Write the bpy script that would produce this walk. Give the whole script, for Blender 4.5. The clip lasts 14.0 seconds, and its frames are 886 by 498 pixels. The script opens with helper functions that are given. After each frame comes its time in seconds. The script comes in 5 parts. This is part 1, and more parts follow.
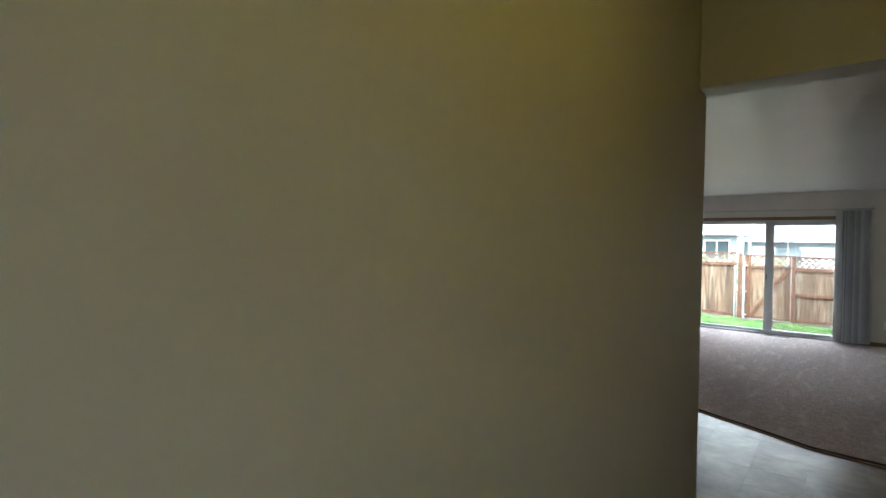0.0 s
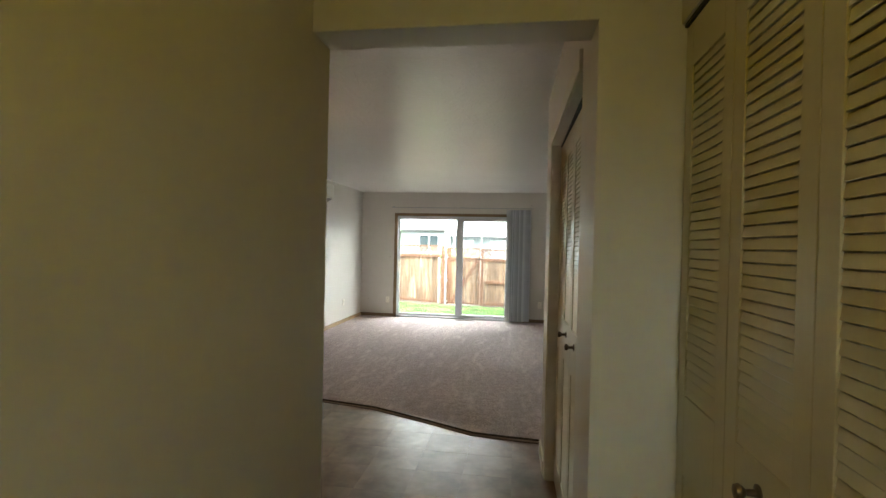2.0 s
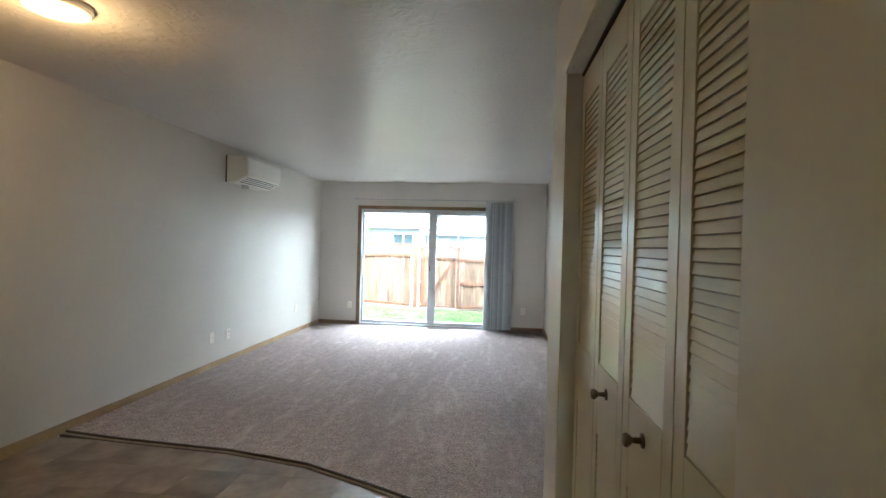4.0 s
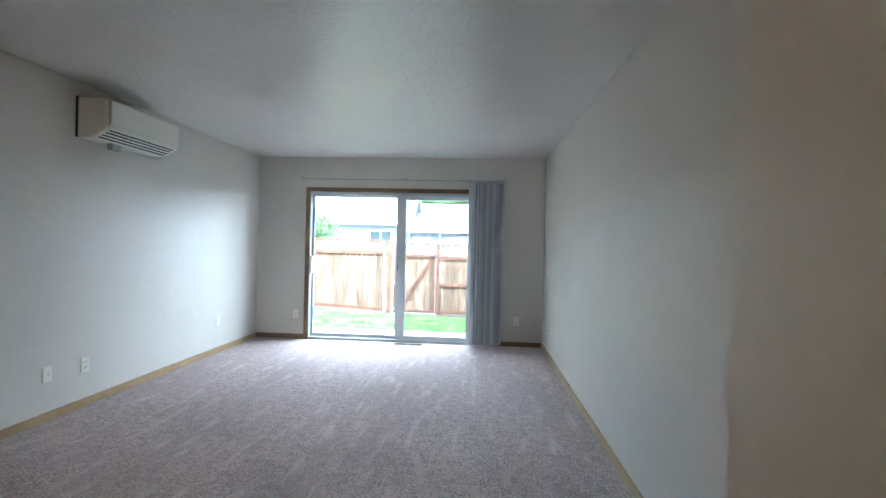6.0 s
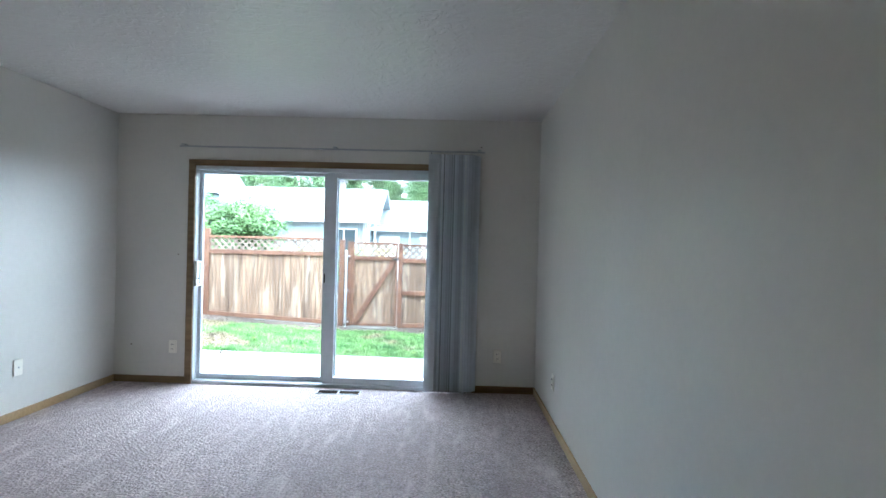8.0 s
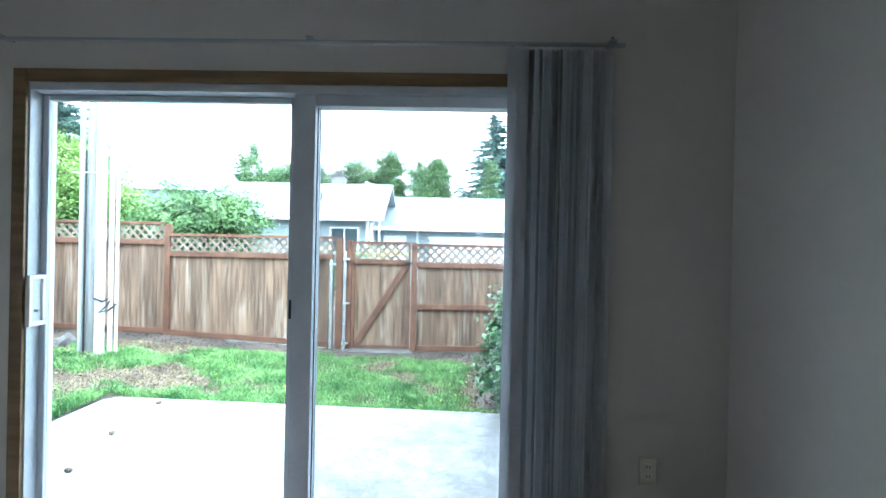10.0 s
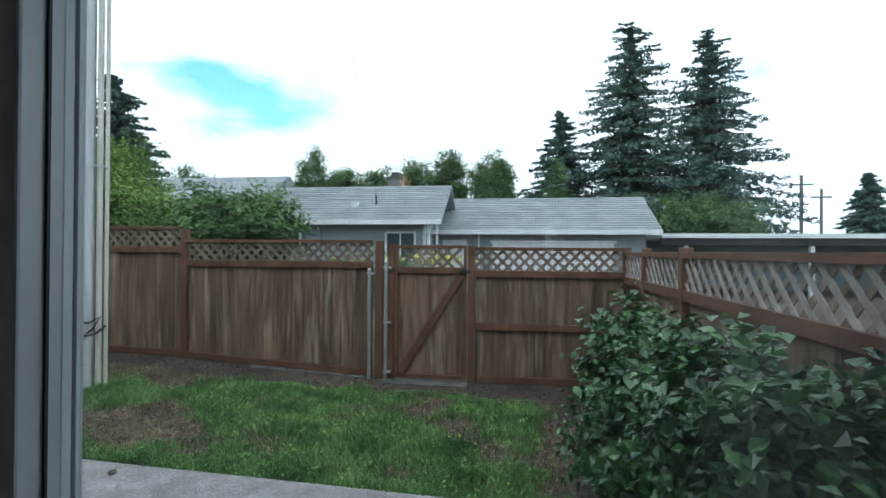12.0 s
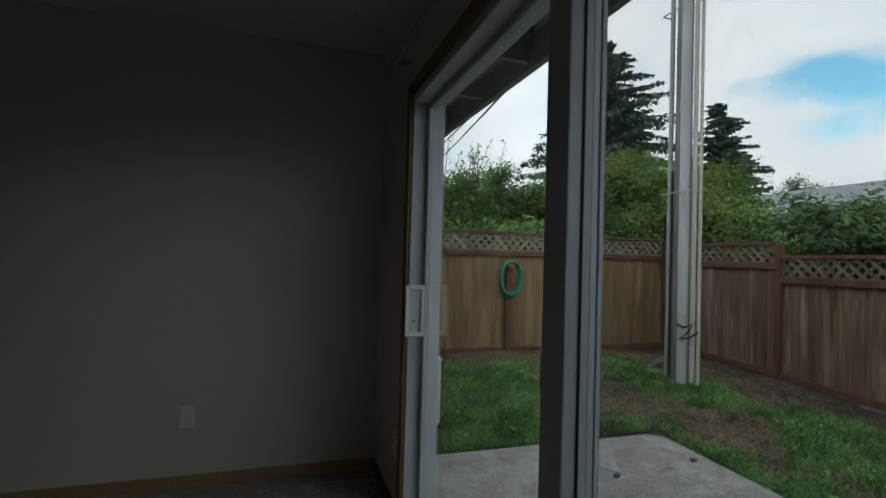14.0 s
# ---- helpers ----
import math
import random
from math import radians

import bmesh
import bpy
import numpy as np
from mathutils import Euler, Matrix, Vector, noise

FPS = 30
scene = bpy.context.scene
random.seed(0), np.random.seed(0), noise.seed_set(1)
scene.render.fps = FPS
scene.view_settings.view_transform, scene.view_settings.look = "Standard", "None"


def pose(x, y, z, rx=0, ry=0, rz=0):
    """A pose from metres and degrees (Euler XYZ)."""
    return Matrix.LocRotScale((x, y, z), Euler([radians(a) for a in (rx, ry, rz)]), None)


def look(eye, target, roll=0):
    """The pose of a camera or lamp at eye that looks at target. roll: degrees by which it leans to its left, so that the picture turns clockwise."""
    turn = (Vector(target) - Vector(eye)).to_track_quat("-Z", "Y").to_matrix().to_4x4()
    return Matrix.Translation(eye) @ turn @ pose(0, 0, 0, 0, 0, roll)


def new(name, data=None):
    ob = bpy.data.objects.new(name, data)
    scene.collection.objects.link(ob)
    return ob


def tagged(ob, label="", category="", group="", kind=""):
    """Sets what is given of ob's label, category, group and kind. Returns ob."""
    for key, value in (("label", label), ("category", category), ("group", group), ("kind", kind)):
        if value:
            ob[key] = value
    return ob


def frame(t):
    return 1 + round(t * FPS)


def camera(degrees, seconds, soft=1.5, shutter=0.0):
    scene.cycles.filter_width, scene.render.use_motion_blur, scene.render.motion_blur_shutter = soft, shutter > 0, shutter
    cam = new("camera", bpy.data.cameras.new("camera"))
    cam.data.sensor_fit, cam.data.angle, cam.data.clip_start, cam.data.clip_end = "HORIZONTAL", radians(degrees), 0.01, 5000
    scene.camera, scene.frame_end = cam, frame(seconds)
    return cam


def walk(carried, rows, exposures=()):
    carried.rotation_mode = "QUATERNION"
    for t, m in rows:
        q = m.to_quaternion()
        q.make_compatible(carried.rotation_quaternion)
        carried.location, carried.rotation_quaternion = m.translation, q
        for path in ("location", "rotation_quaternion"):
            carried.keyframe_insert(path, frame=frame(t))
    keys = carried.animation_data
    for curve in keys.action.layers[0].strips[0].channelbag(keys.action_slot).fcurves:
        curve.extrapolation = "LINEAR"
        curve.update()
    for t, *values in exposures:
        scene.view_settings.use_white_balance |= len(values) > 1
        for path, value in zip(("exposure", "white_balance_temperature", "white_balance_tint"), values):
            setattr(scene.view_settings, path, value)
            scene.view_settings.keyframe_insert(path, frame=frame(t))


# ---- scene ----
cam = camera(83.8, 14.0)
PATH = [
    (0, (2.875, -10.214, 1.414), (1.626, -8.652, 1.400), 1.3),
    (0.5, (2.921, -10.019, 1.434), (2.138, -8.179, 1.421), 1.0),
    (1, (2.988, -9.854, 1.431), (2.513, -7.911, 1.418), 1.1),
    (1.5, (3.073, -9.671, 1.441), (2.711, -7.704, 1.425), 1.2),
    (2, (3.065, -9.451, 1.426), (2.764, -7.473, 1.41), 1.3),
    (2.5, (3.064, -9.157, 1.445), (2.807, -7.173, 1.426), 1.5),
    (3, (3.075, -8.86, 1.468), (2.832, -6.875, 1.444), 1.6),
    (3.2, (3.048, -8.755, 1.461), (2.813, -6.769, 1.438), 1.7),
    (5.3, (2.983, -7.16, 1.279), (2.804, -5.168, 1.277), 1.2),
    (5.5, (3.028, -6.958, 1.287), (2.848, -4.966, 1.28), 1.5),
    (6, (2.978, -6.487, 1.289), (2.835, -4.492, 1.277), 1.4),
    (6.5, (2.961, -6.016, 1.273), (2.885, -4.017, 1.261), 1.5),
    (7, (2.98, -5.51, 1.275), (2.935, -3.511, 1.267), 1.4),
    (7.5, (3.038, -5.009, 1.287), (2.994, -3.009, 1.281), 1.5),
    (8, (3.072, -4.437, 1.303), (3.03, -2.438, 1.293), 1.5),
    (8.2, (3.062, -4.208, 1.279), (3.017, -2.209, 1.276), 1.5),
    (10.3, (2.559, -1.8, 1.279), (2.504, 0.199, 1.272), 1.1),
    (10.5, (2.52, -1.565, 1.272), (2.453, 0.434, 1.27), 0.3),
    (11, (2.506, -1.127, 1.268), (2.435, 0.872, 1.271), 0.5),
    (11.5, (2.544, -0.725, 1.27), (2.421, 1.271, 1.27), 0.6),
    (12, (2.589, -0.481, 1.265), (2.281, 1.495, 1.276), 0.4),
    (12.5, (2.681, -0.336, 1.267), (1.948, 1.525, 1.281), 0.7),
    (13, (2.799, -0.341, 1.251), (1.553, 1.223, 1.275), 1.2),
    (13.2, (2.858, -0.389, 1.261), (1.442, 1.023, 1.282), 1.2),
    (13.5, (2.896, -0.437, 1.277), (1.273, 0.732, 1.299), 1.3),
    (14, (2.901, -0.541, 1.235), (0.998, 0.07, 1.276), 1.6),
]
walk(cam, [(t, look(eye, target, roll)) for t, eye, target, roll in PATH],
     exposures=[(0,2.8,5850,5),(.5,2.6,6400,5),(1,2.75,6850,4),(1.5,3.15,6850,4),(2.2,3.5,6500,4),(3.2,3.85,6000,4),(5.3,3.8,5250,4),(8.2,3.1,5200,5),(10.3,2.2,5100,1),(11,1.25,5200,1),(11.6,.45,5400,2),(12.2,-.26,5800,5),(13,-.66,6150,6),(14,-.85,6200,6)])

# ---- world, sun, lamps ----
world = bpy.data.worlds.new("sky")
scene.world = world
world.use_nodes = True
wn, wl = world.node_tree.nodes, world.node_tree.links
wn.clear()
SUN_EL, SUN_ROT = radians(50), radians(200)


def build_sky():
    out = wn.new("ShaderNodeOutputWorld")
    bg = wn.new("ShaderNodeBackground")
    sky = wn.new("ShaderNodeTexSky")
    sky.sky_type = "NISHITA"
    sky.sun_disc = False
    sky.sun_elevation, sky.sun_rotation = SUN_EL, SUN_ROT
    co = wn.new("ShaderNodeTexCoord")
    scale = wn.new("ShaderNodeMapping")
    scale.inputs["Scale"].default_value = (1.6, 1.6, 4.0)
    wl.new(co.outputs["Generated"], scale.inputs["Vector"])
    n1 = wn.new("ShaderNodeTexNoise")
    n1.inputs["Scale"].default_value, n1.inputs["Detail"].default_value = 3.2, 8
    wl.new(scale.outputs[0], n1.inputs["Vector"])
    # a break in the cloud over the neighbour's roof
    off = wn.new("ShaderNodeVectorMath")
    off.operation = "SUBTRACT"
    off.inputs[1].default_value = Vector((-0.53, 0.787, 0.30)).normalized()
    wl.new(co.outputs["Generated"], off.inputs[0])
    flat = wn.new("ShaderNodeVectorMath")
    flat.operation = "MULTIPLY"
    flat.inputs[1].default_value = (1.0, 1.0, 2.6)
    wl.new(off.outputs[0], flat.inputs[0])
    gap = wn.new("ShaderNodeVectorMath")
    gap.operation = "LENGTH"
    wl.new(flat.outputs[0], gap.inputs[0])
    gr = wn.new("ShaderNodeMapRange")
    gr.inputs["From Min"].default_value, gr.inputs["From Max"].default_value = 0.02, 0.30
    gr.inputs["To Min"].default_value, gr.inputs["To Max"].default_value = -0.26, 0.42
    wl.new(gap.outputs["Value"], gr.inputs["Value"])
    add = wn.new("ShaderNodeMath")
    add.operation = "ADD"
    rag = wn.new("ShaderNodeMapRange")
    rag.clamp = False
    rag.inputs["From Min"].default_value, rag.inputs["From Max"].default_value = 0.3, 0.7
    rag.inputs["To Min"].default_value, rag.inputs["To Max"].default_value = 0.12, 0.88
    wl.new(n1.outputs["Fac"], rag.inputs["Value"])
    wl.new(rag.outputs[0], add.inputs[0])
    wl.new(gr.outputs[0], add.inputs[1])
    ramp = wn.new("ShaderNodeValToRGB")
    ramp.color_ramp.elements[0].position, ramp.color_ramp.elements[1].position = 0.26, 0.66
    wl.new(add.outputs[0], ramp.inputs["Fac"])
    n2 = wn.new("ShaderNodeTexNoise")
    n2.inputs["Scale"].default_value, n2.inputs["Detail"].default_value = 3.0, 5
    wl.new(scale.outputs[0], n2.inputs["Vector"])
    shade = wn.new("ShaderNodeValToRGB")
    shade.color_ramp.elements[0].color, shade.color_ramp.elements[1].color = (17.2, 17.6, 18.0, 1), (20.6, 20.7, 20.8, 1)
    shade.color_ramp.elements[0].position, shade.color_ramp.elements[1].position = 0.3, 0.62
    wl.new(n2.outputs["Fac"], shade.inputs["Fac"])
    mix = wn.new("ShaderNodeMix")
    mix.data_type = "RGBA"
    wl.new(ramp.outputs["Color"], mix.inputs[0])
    bright = wn.new("ShaderNodeVectorMath")
    bright.operation = "MULTIPLY"
    bright.inputs[1].default_value = (3.6, 5.2, 4.6)
    wl.new(sky.outputs["Color"], bright.inputs[0])
    wl.new(bright.outputs[0], mix.inputs[6])
    wl.new(shade.outputs["Color"], mix.inputs[7])
    wl.new(mix.outputs[2], bg.inputs["Color"])
    bg.inputs["Strength"].default_value = 0.11
    wl.new(bg.outputs[0], out.inputs["Surface"])


build_sky()


def lamp(name, kind, energy, colour, matrix, **kw):
    data = bpy.data.lights.new(name, kind)
    data.energy, data.color = energy, colour
    if kind == "SUN":
        data.angle = kw["angle"]
    elif kind == "AREA":
        data.shape, data.size, data.size_y = "RECTANGLE", kw["w"], kw["h"]
    else:
        data.shadow_soft_size = kw["r"]
    ob = new(name, data)
    ob.matrix_world = matrix
    return ob


lamp("sun", "SUN", 0.5, (1.0, 0.95, 0.87), look((0, 0, 20), (5.0, -13.0 + 26.0, 0.0)), angle=radians(14))
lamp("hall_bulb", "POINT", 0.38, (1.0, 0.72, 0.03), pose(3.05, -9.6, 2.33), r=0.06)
lamp("dining_bulb", "POINT", 0.9, (1.0, 0.60, 0.25), pose(0.98, -6.2, 2.25), r=0.08)

# ---- materials ----
MATS = {}


def mat(name, colour, rough=0.6, metal=0.0, colour2=None, scale=3.0, detail=4.0, grain=0.0, grain_scale=60.0,
        bump=0.0, bump_scale=80.0, bump_depth=0.004, stretch=(1, 1, 1), island=0.0, per_object=0.0, spec=0.5, coat=0.0, spread=(0.35, 0.65)):
    """A surface whose colour wanders between two tones, with grain, fine relief and variation from piece to piece."""
    if name in MATS:
        return MATS[name]
    m = bpy.data.materials.new(name)
    m.use_nodes = True
    nt = m.node_tree
    N, L = nt.nodes, nt.links
    b = N["Principled BSDF"]
    b.inputs["Roughness"].default_value, b.inputs["Metallic"].default_value = rough, metal
    b.inputs["Specular IOR Level"].default_value = spec
    b.inputs["Coat Weight"].default_value = coat
    co = N.new("ShaderNodeTexCoord")
    mp = N.new("ShaderNodeMapping")
    mp.inputs["Scale"].default_value = stretch
    L.new(co.outputs["Object"], mp.inputs["Vector"])
    vec = mp.outputs[0]
    if per_object:
        inf = N.new("ShaderNodeObjectInfo")
        off = N.new("ShaderNodeVectorMath")
        off.operation = "ADD"
        mul = N.new("ShaderNodeMath")
        mul.operation = "MULTIPLY"
        mul.inputs[1].default_value = 37.0
        L.new(inf.outputs["Random"], mul.inputs[0])
        L.new(mp.outputs[0], off.inputs[0])
        L.new(mul.outputs[0], off.inputs[1])
        vec = off.outputs[0]
    n = N.new("ShaderNodeTexNoise")
    n.inputs["Scale"].default_value, n.inputs["Detail"].default_value = scale, detail
    L.new(vec, n.inputs["Vector"])
    ramp = N.new("ShaderNodeValToRGB")
    ramp.color_ramp.elements[0].position, ramp.color_ramp.elements[1].position = spread
    ramp.color_ramp.elements[0].color = (*colour, 1)
    ramp.color_ramp.elements[1].color = (*(colour2 or tuple(min(1, c * 1.12) for c in colour)), 1)
    L.new(n.outputs["Fac"], ramp.inputs["Fac"])
    col = ramp.outputs["Color"]

    def scaled(source, low, high, colour_in, f0=0.0, f1=1.0):
        r = N.new("ShaderNodeMapRange")
        r.inputs["From Min"].default_value, r.inputs["From Max"].default_value = f0, f1
        r.inputs["To Min"].default_value, r.inputs["To Max"].default_value = low, high
        L.new(source, r.inputs["Value"])
        v = N.new("ShaderNodeVectorMath")
        v.operation = "SCALE"
        L.new(colour_in, v.inputs[0])
        L.new(r.outputs[0], v.inputs["Scale"])
        return v.outputs[0]

    if grain:
        g = N.new("ShaderNodeTexNoise")
        g.inputs["Scale"].default_value, g.inputs["Detail"].default_value = grain_scale, 3
        L.new(vec, g.inputs["Vector"])
        col = scaled(g.outputs["Fac"], 1 - grain, 1 + grain, col, 0.3, 0.7)
    if island:
        geo = N.new("ShaderNodeNewGeometry")
        col = scaled(geo.outputs["Random Per Island"], 1 - island, 1 + island, col)
    if per_object:
        col = scaled(inf.outputs["Random"], 1 - per_object, 1 + per_object, col)
    L.new(col, b.inputs["Base Color"])
    if bump:
        bn = N.new("ShaderNodeTexNoise")
        bn.inputs["Scale"].default_value, bn.inputs["Detail"].default_value = bump_scale, 4
        L.new(vec, bn.inputs["Vector"])
        bp = N.new("ShaderNodeBump")
        bp.inputs["Strength"].default_value, bp.inputs["Distance"].default_value = bump, bump_depth
        L.new(bn.outputs["Fac"], bp.inputs["Height"])
        L.new(bp.outputs[0], b.inputs["Normal"])
    MATS[name] = m
    return m


wall_paint = mat("wall_paint", (0.61, 0.588, 0.54), 0.46, colour2=(0.645, 0.622, 0.572), scale=1.3, grain=0.015, grain_scale=25, bump=0.12, bump_scale=60)
trim_paint = mat("trim_paint", (0.58, 0.55, 0.42), 0.38, colour2=(0.62, 0.59, 0.47), scale=2.0, grain=0.02, bump=0.06, bump_scale=120)
door_paint = mat("door_paint", (0.49, 0.445, 0.30), 0.28, colour2=(0.53, 0.485, 0.34), scale=2.5, grain=0.02, bump=0.05, bump_scale=140)
ceiling_paint = mat("ceiling_paint", (0.62, 0.595, 0.57), 0.30, colour2=(0.66, 0.635, 0.61), scale=1.0, grain=0.02)
carpet_mat = mat("carpet", (0.41, 0.343, 0.332), 0.95, colour2=(0.53, 0.45, 0.435), scale=17.0, detail=12, grain=0.46, grain_scale=70, bump=1.0, bump_scale=62, bump_depth=0.02, spec=0.1, spread=(0.36, 0.64))
vinyl_mat = mat("vinyl", (0.15, 0.10, 0.07), 0.34, colour2=(0.31, 0.22, 0.155), scale=3.4, detail=9, grain=0.14, grain_scale=16, bump=0.15, bump_scale=22, per_object=0.06)
trim_wood = mat("trim_wood", (0.155, 0.098, 0.045), 0.45, colour2=(0.23, 0.155, 0.075), scale=2.0, stretch=(1, 1, 12), grain=0.1, bump=0.1)
base_wood = mat("base_wood", (0.33, 0.22, 0.10), 0.45, colour2=(0.42, 0.30, 0.15), scale=2.0, grain=0.12, bump=0.1)
edge_dark = mat("edge_dark", (0.055, 0.04, 0.03), 0.6, colour2=(0.09, 0.07, 0.05), grain=0.2)
edge_light = mat("edge_light", (0.30, 0.24, 0.17), 0.5, colour2=(0.36, 0.29, 0.21), grain=0.1)
alu_white = mat("alu_white", (0.53, 0.57, 0.61), 0.38, colour2=(0.59, 0.63, 0.665), scale=4, grain=0.03, bump=0.03)
gasket = mat("gasket", (0.02, 0.02, 0.022), 0.6)
black_plastic = mat("black_plastic", (0.012, 0.012, 0.013), 0.35)
plastic_white = mat("plastic_white", (0.74, 0.73, 0.68), 0.35, colour2=(0.78, 0.77, 0.72))
plastic_cream = mat("plastic_cream", (0.70, 0.69, 0.62), 0.35, colour2=(0.73, 0.72, 0.65))
plastic_ivory = mat("plastic_ivory", (0.80, 0.77, 0.68), 0.30, colour2=(0.83, 0.80, 0.71))
blind_mat = mat("blind_vinyl", (0.76, 0.77, 0.80), 0.5, colour2=(0.80, 0.81, 0.84), scale=8, per_object=0.3, grain=0.04)
brass_dark = mat("brass_dark", (0.10, 0.075, 0.05), 0.35, metal=0.9, colour2=(0.16, 0.12, 0.08), scale=20)
steel = mat("galvanised", (0.38, 0.43, 0.44), 0.45, metal=0.7, colour2=(0.52, 0.53, 0.54), scale=15, grain=0.1)
concrete = mat("concrete", (0.225, 0.215, 0.208), 0.9, colour2=(0.34, 0.33, 0.322), scale=5.5, detail=14, grain=0.42, grain_scale=75, bump=0.5, bump_scale=180)
cedar = mat("cedar", (0.075, 0.045, 0.027), 0.82, colour2=(0.225, 0.148, 0.094), scale=1.9, detail=7, stretch=(12, 12, 0.8), grain=0.26, grain_scale=34, bump=0.35, bump_scale=60, per_object=0.27, spread=(0.32, 0.64))
cedar_new = mat("cedar_pale", (0.16, 0.098, 0.044), 0.8, colour2=(0.31, 0.208, 0.10), scale=2.2, detail=6, stretch=(6, 6, 0.7), grain=0.14, grain_scale=40, bump=0.3, bump_scale=60, per_object=0.14)
cedar_red = mat("cedar_red", (0.088, 0.036, 0.018), 0.75, colour2=(0.16, 0.078, 0.042), scale=3, stretch=(2, 2, 2), grain=0.15, bump=0.3, bump_scale=60, per_object=0.10)
# One lattice wood in several tones: darker where backlit, paler where lit.
lattice_mat = mat("lattice", (0.12, 0.085, 0.062), 0.85, colour2=(0.24, 0.19, 0.148), scale=3, grain=0.12, per_object=0.15)
lattice_lit = mat("lattice_lit", (0.19, 0.15, 0.118), 0.85, colour2=(0.34, 0.285, 0.235), scale=3, grain=0.12, per_object=0.15)
lattice_grey = mat("lattice_grey", (0.25, 0.215, 0.19), 0.85, colour2=(0.42, 0.38, 0.35), scale=4, grain=0.16, per_object=0.15)
soil = mat("soil", (0.036, 0.027, 0.021), 0.95, colour2=(0.105, 0.08, 0.06), scale=1.2, detail=9, grain=0.3, grain_scale=60, bump=1.0, bump_scale=50)
grass_mat = mat("grass", (0.072, 0.172, 0.052), 0.6, colour2=(0.245, 0.40, 0.14), scale=2.6, island=0.5, spec=0.25)
weed_mat = mat("weed", (0.11, 0.24, 0.05), 0.5, colour2=(0.25, 0.39, 0.11), scale=2.0, island=0.35, spec=0.3)
straw_mat = mat("dry_grass", (0.20, 0.155, 0.085), 0.8, colour2=(0.31, 0.25, 0.14), island=0.3)
leaf_bush = mat("leaf_bush", (0.022, 0.075, 0.025), 0.25, colour2=(0.13, 0.26, 0.085), scale=5.0, island=0.45, per_object=0.3)
leaf_green = mat("leaf_green", (0.09, 0.185, 0.045), 0.6, colour2=(0.28, 0.385, 0.095), scale=0.8, island=0.4)
leaf_rhodo = mat("leaf_rhododendron", (0.08, 0.155, 0.05), 0.5, colour2=(0.17, 0.27, 0.095), scale=1.0, island=0.4)
leaf_hedge = mat("leaf_hedge", (0.055, 0.135, 0.03), 0.5, colour2=(0.17, 0.29, 0.075), scale=1.0, island=0.4)
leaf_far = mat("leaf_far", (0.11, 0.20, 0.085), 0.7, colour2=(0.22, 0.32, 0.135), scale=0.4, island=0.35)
needle = mat("needle", (0.075, 0.135, 0.118), 0.7, colour2=(0.15, 0.225, 0.19), scale=0.5, island=0.4)
chip_mat = mat("bark_chip", (0.042, 0.03, 0.023), 0.9, colour2=(0.15, 0.112, 0.085), scale=3.0, island=0.5)
flower_yellow = mat("flower_yellow", (0.58, 0.56, 0.09), 0.6)
bark = mat("bark", (0.09, 0.07, 0.05), 0.9, colour2=(0.15, 0.12, 0.09), scale=6, bump=0.8, bump_scale=20)
pole_wood = mat("pole_wood", (0.15, 0.15, 0.15), 0.85, colour2=(0.27, 0.27, 0.265), scale=3, stretch=(8, 8, 0.4), grain=0.2, bump=0.6, bump_scale=40)
pvc_white = mat("pvc_white", (0.48, 0.49, 0.50), 0.55, colour2=(0.58, 0.59, 0.60), scale=2, grain=0.05)
pvc_grey = mat("pvc_grey", (0.36, 0.38, 0.39), 0.5, colour2=(0.44, 0.46, 0.47))
pvc_beige = mat("pvc_beige", (0.56, 0.54, 0.48), 0.55, colour2=(0.64, 0.62, 0.56))
cable_black = mat("cable", (0.012, 0.012, 0.012), 0.6)
hose_green = mat("hose_green", (0.015, 0.19, 0.11), 0.4, colour2=(0.03, 0.26, 0.15))
stone_mat = mat("stone", (0.065, 0.06, 0.056), 0.9, colour2=(0.155, 0.147, 0.135), scale=5, grain=0.2, bump=0.8, bump_scale=30)
siding = mat("siding", (0.24, 0.29, 0.30), 0.75, colour2=(0.29, 0.34, 0.35), scale=1.0, grain=0.04)
shingle = mat("shingle", (0.23, 0.255, 0.265), 0.9, colour2=(0.33, 0.355, 0.365), scale=1.5, stretch=(1, 1, 1), grain=0.22, grain_scale=14, per_object=0.08, bump=0.4, bump_scale=30)
house_trim = mat("house_trim", (0.66, 0.69, 0.69), 0.6, colour2=(0.72, 0.75, 0.75))
brick_mat = mat("brick", (0.17, 0.16, 0.155), 0.85, colour2=(0.25, 0.235, 0.225), scale=8, grain=0.2)
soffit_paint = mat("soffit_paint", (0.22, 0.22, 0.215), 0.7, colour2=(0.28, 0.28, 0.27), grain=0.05)


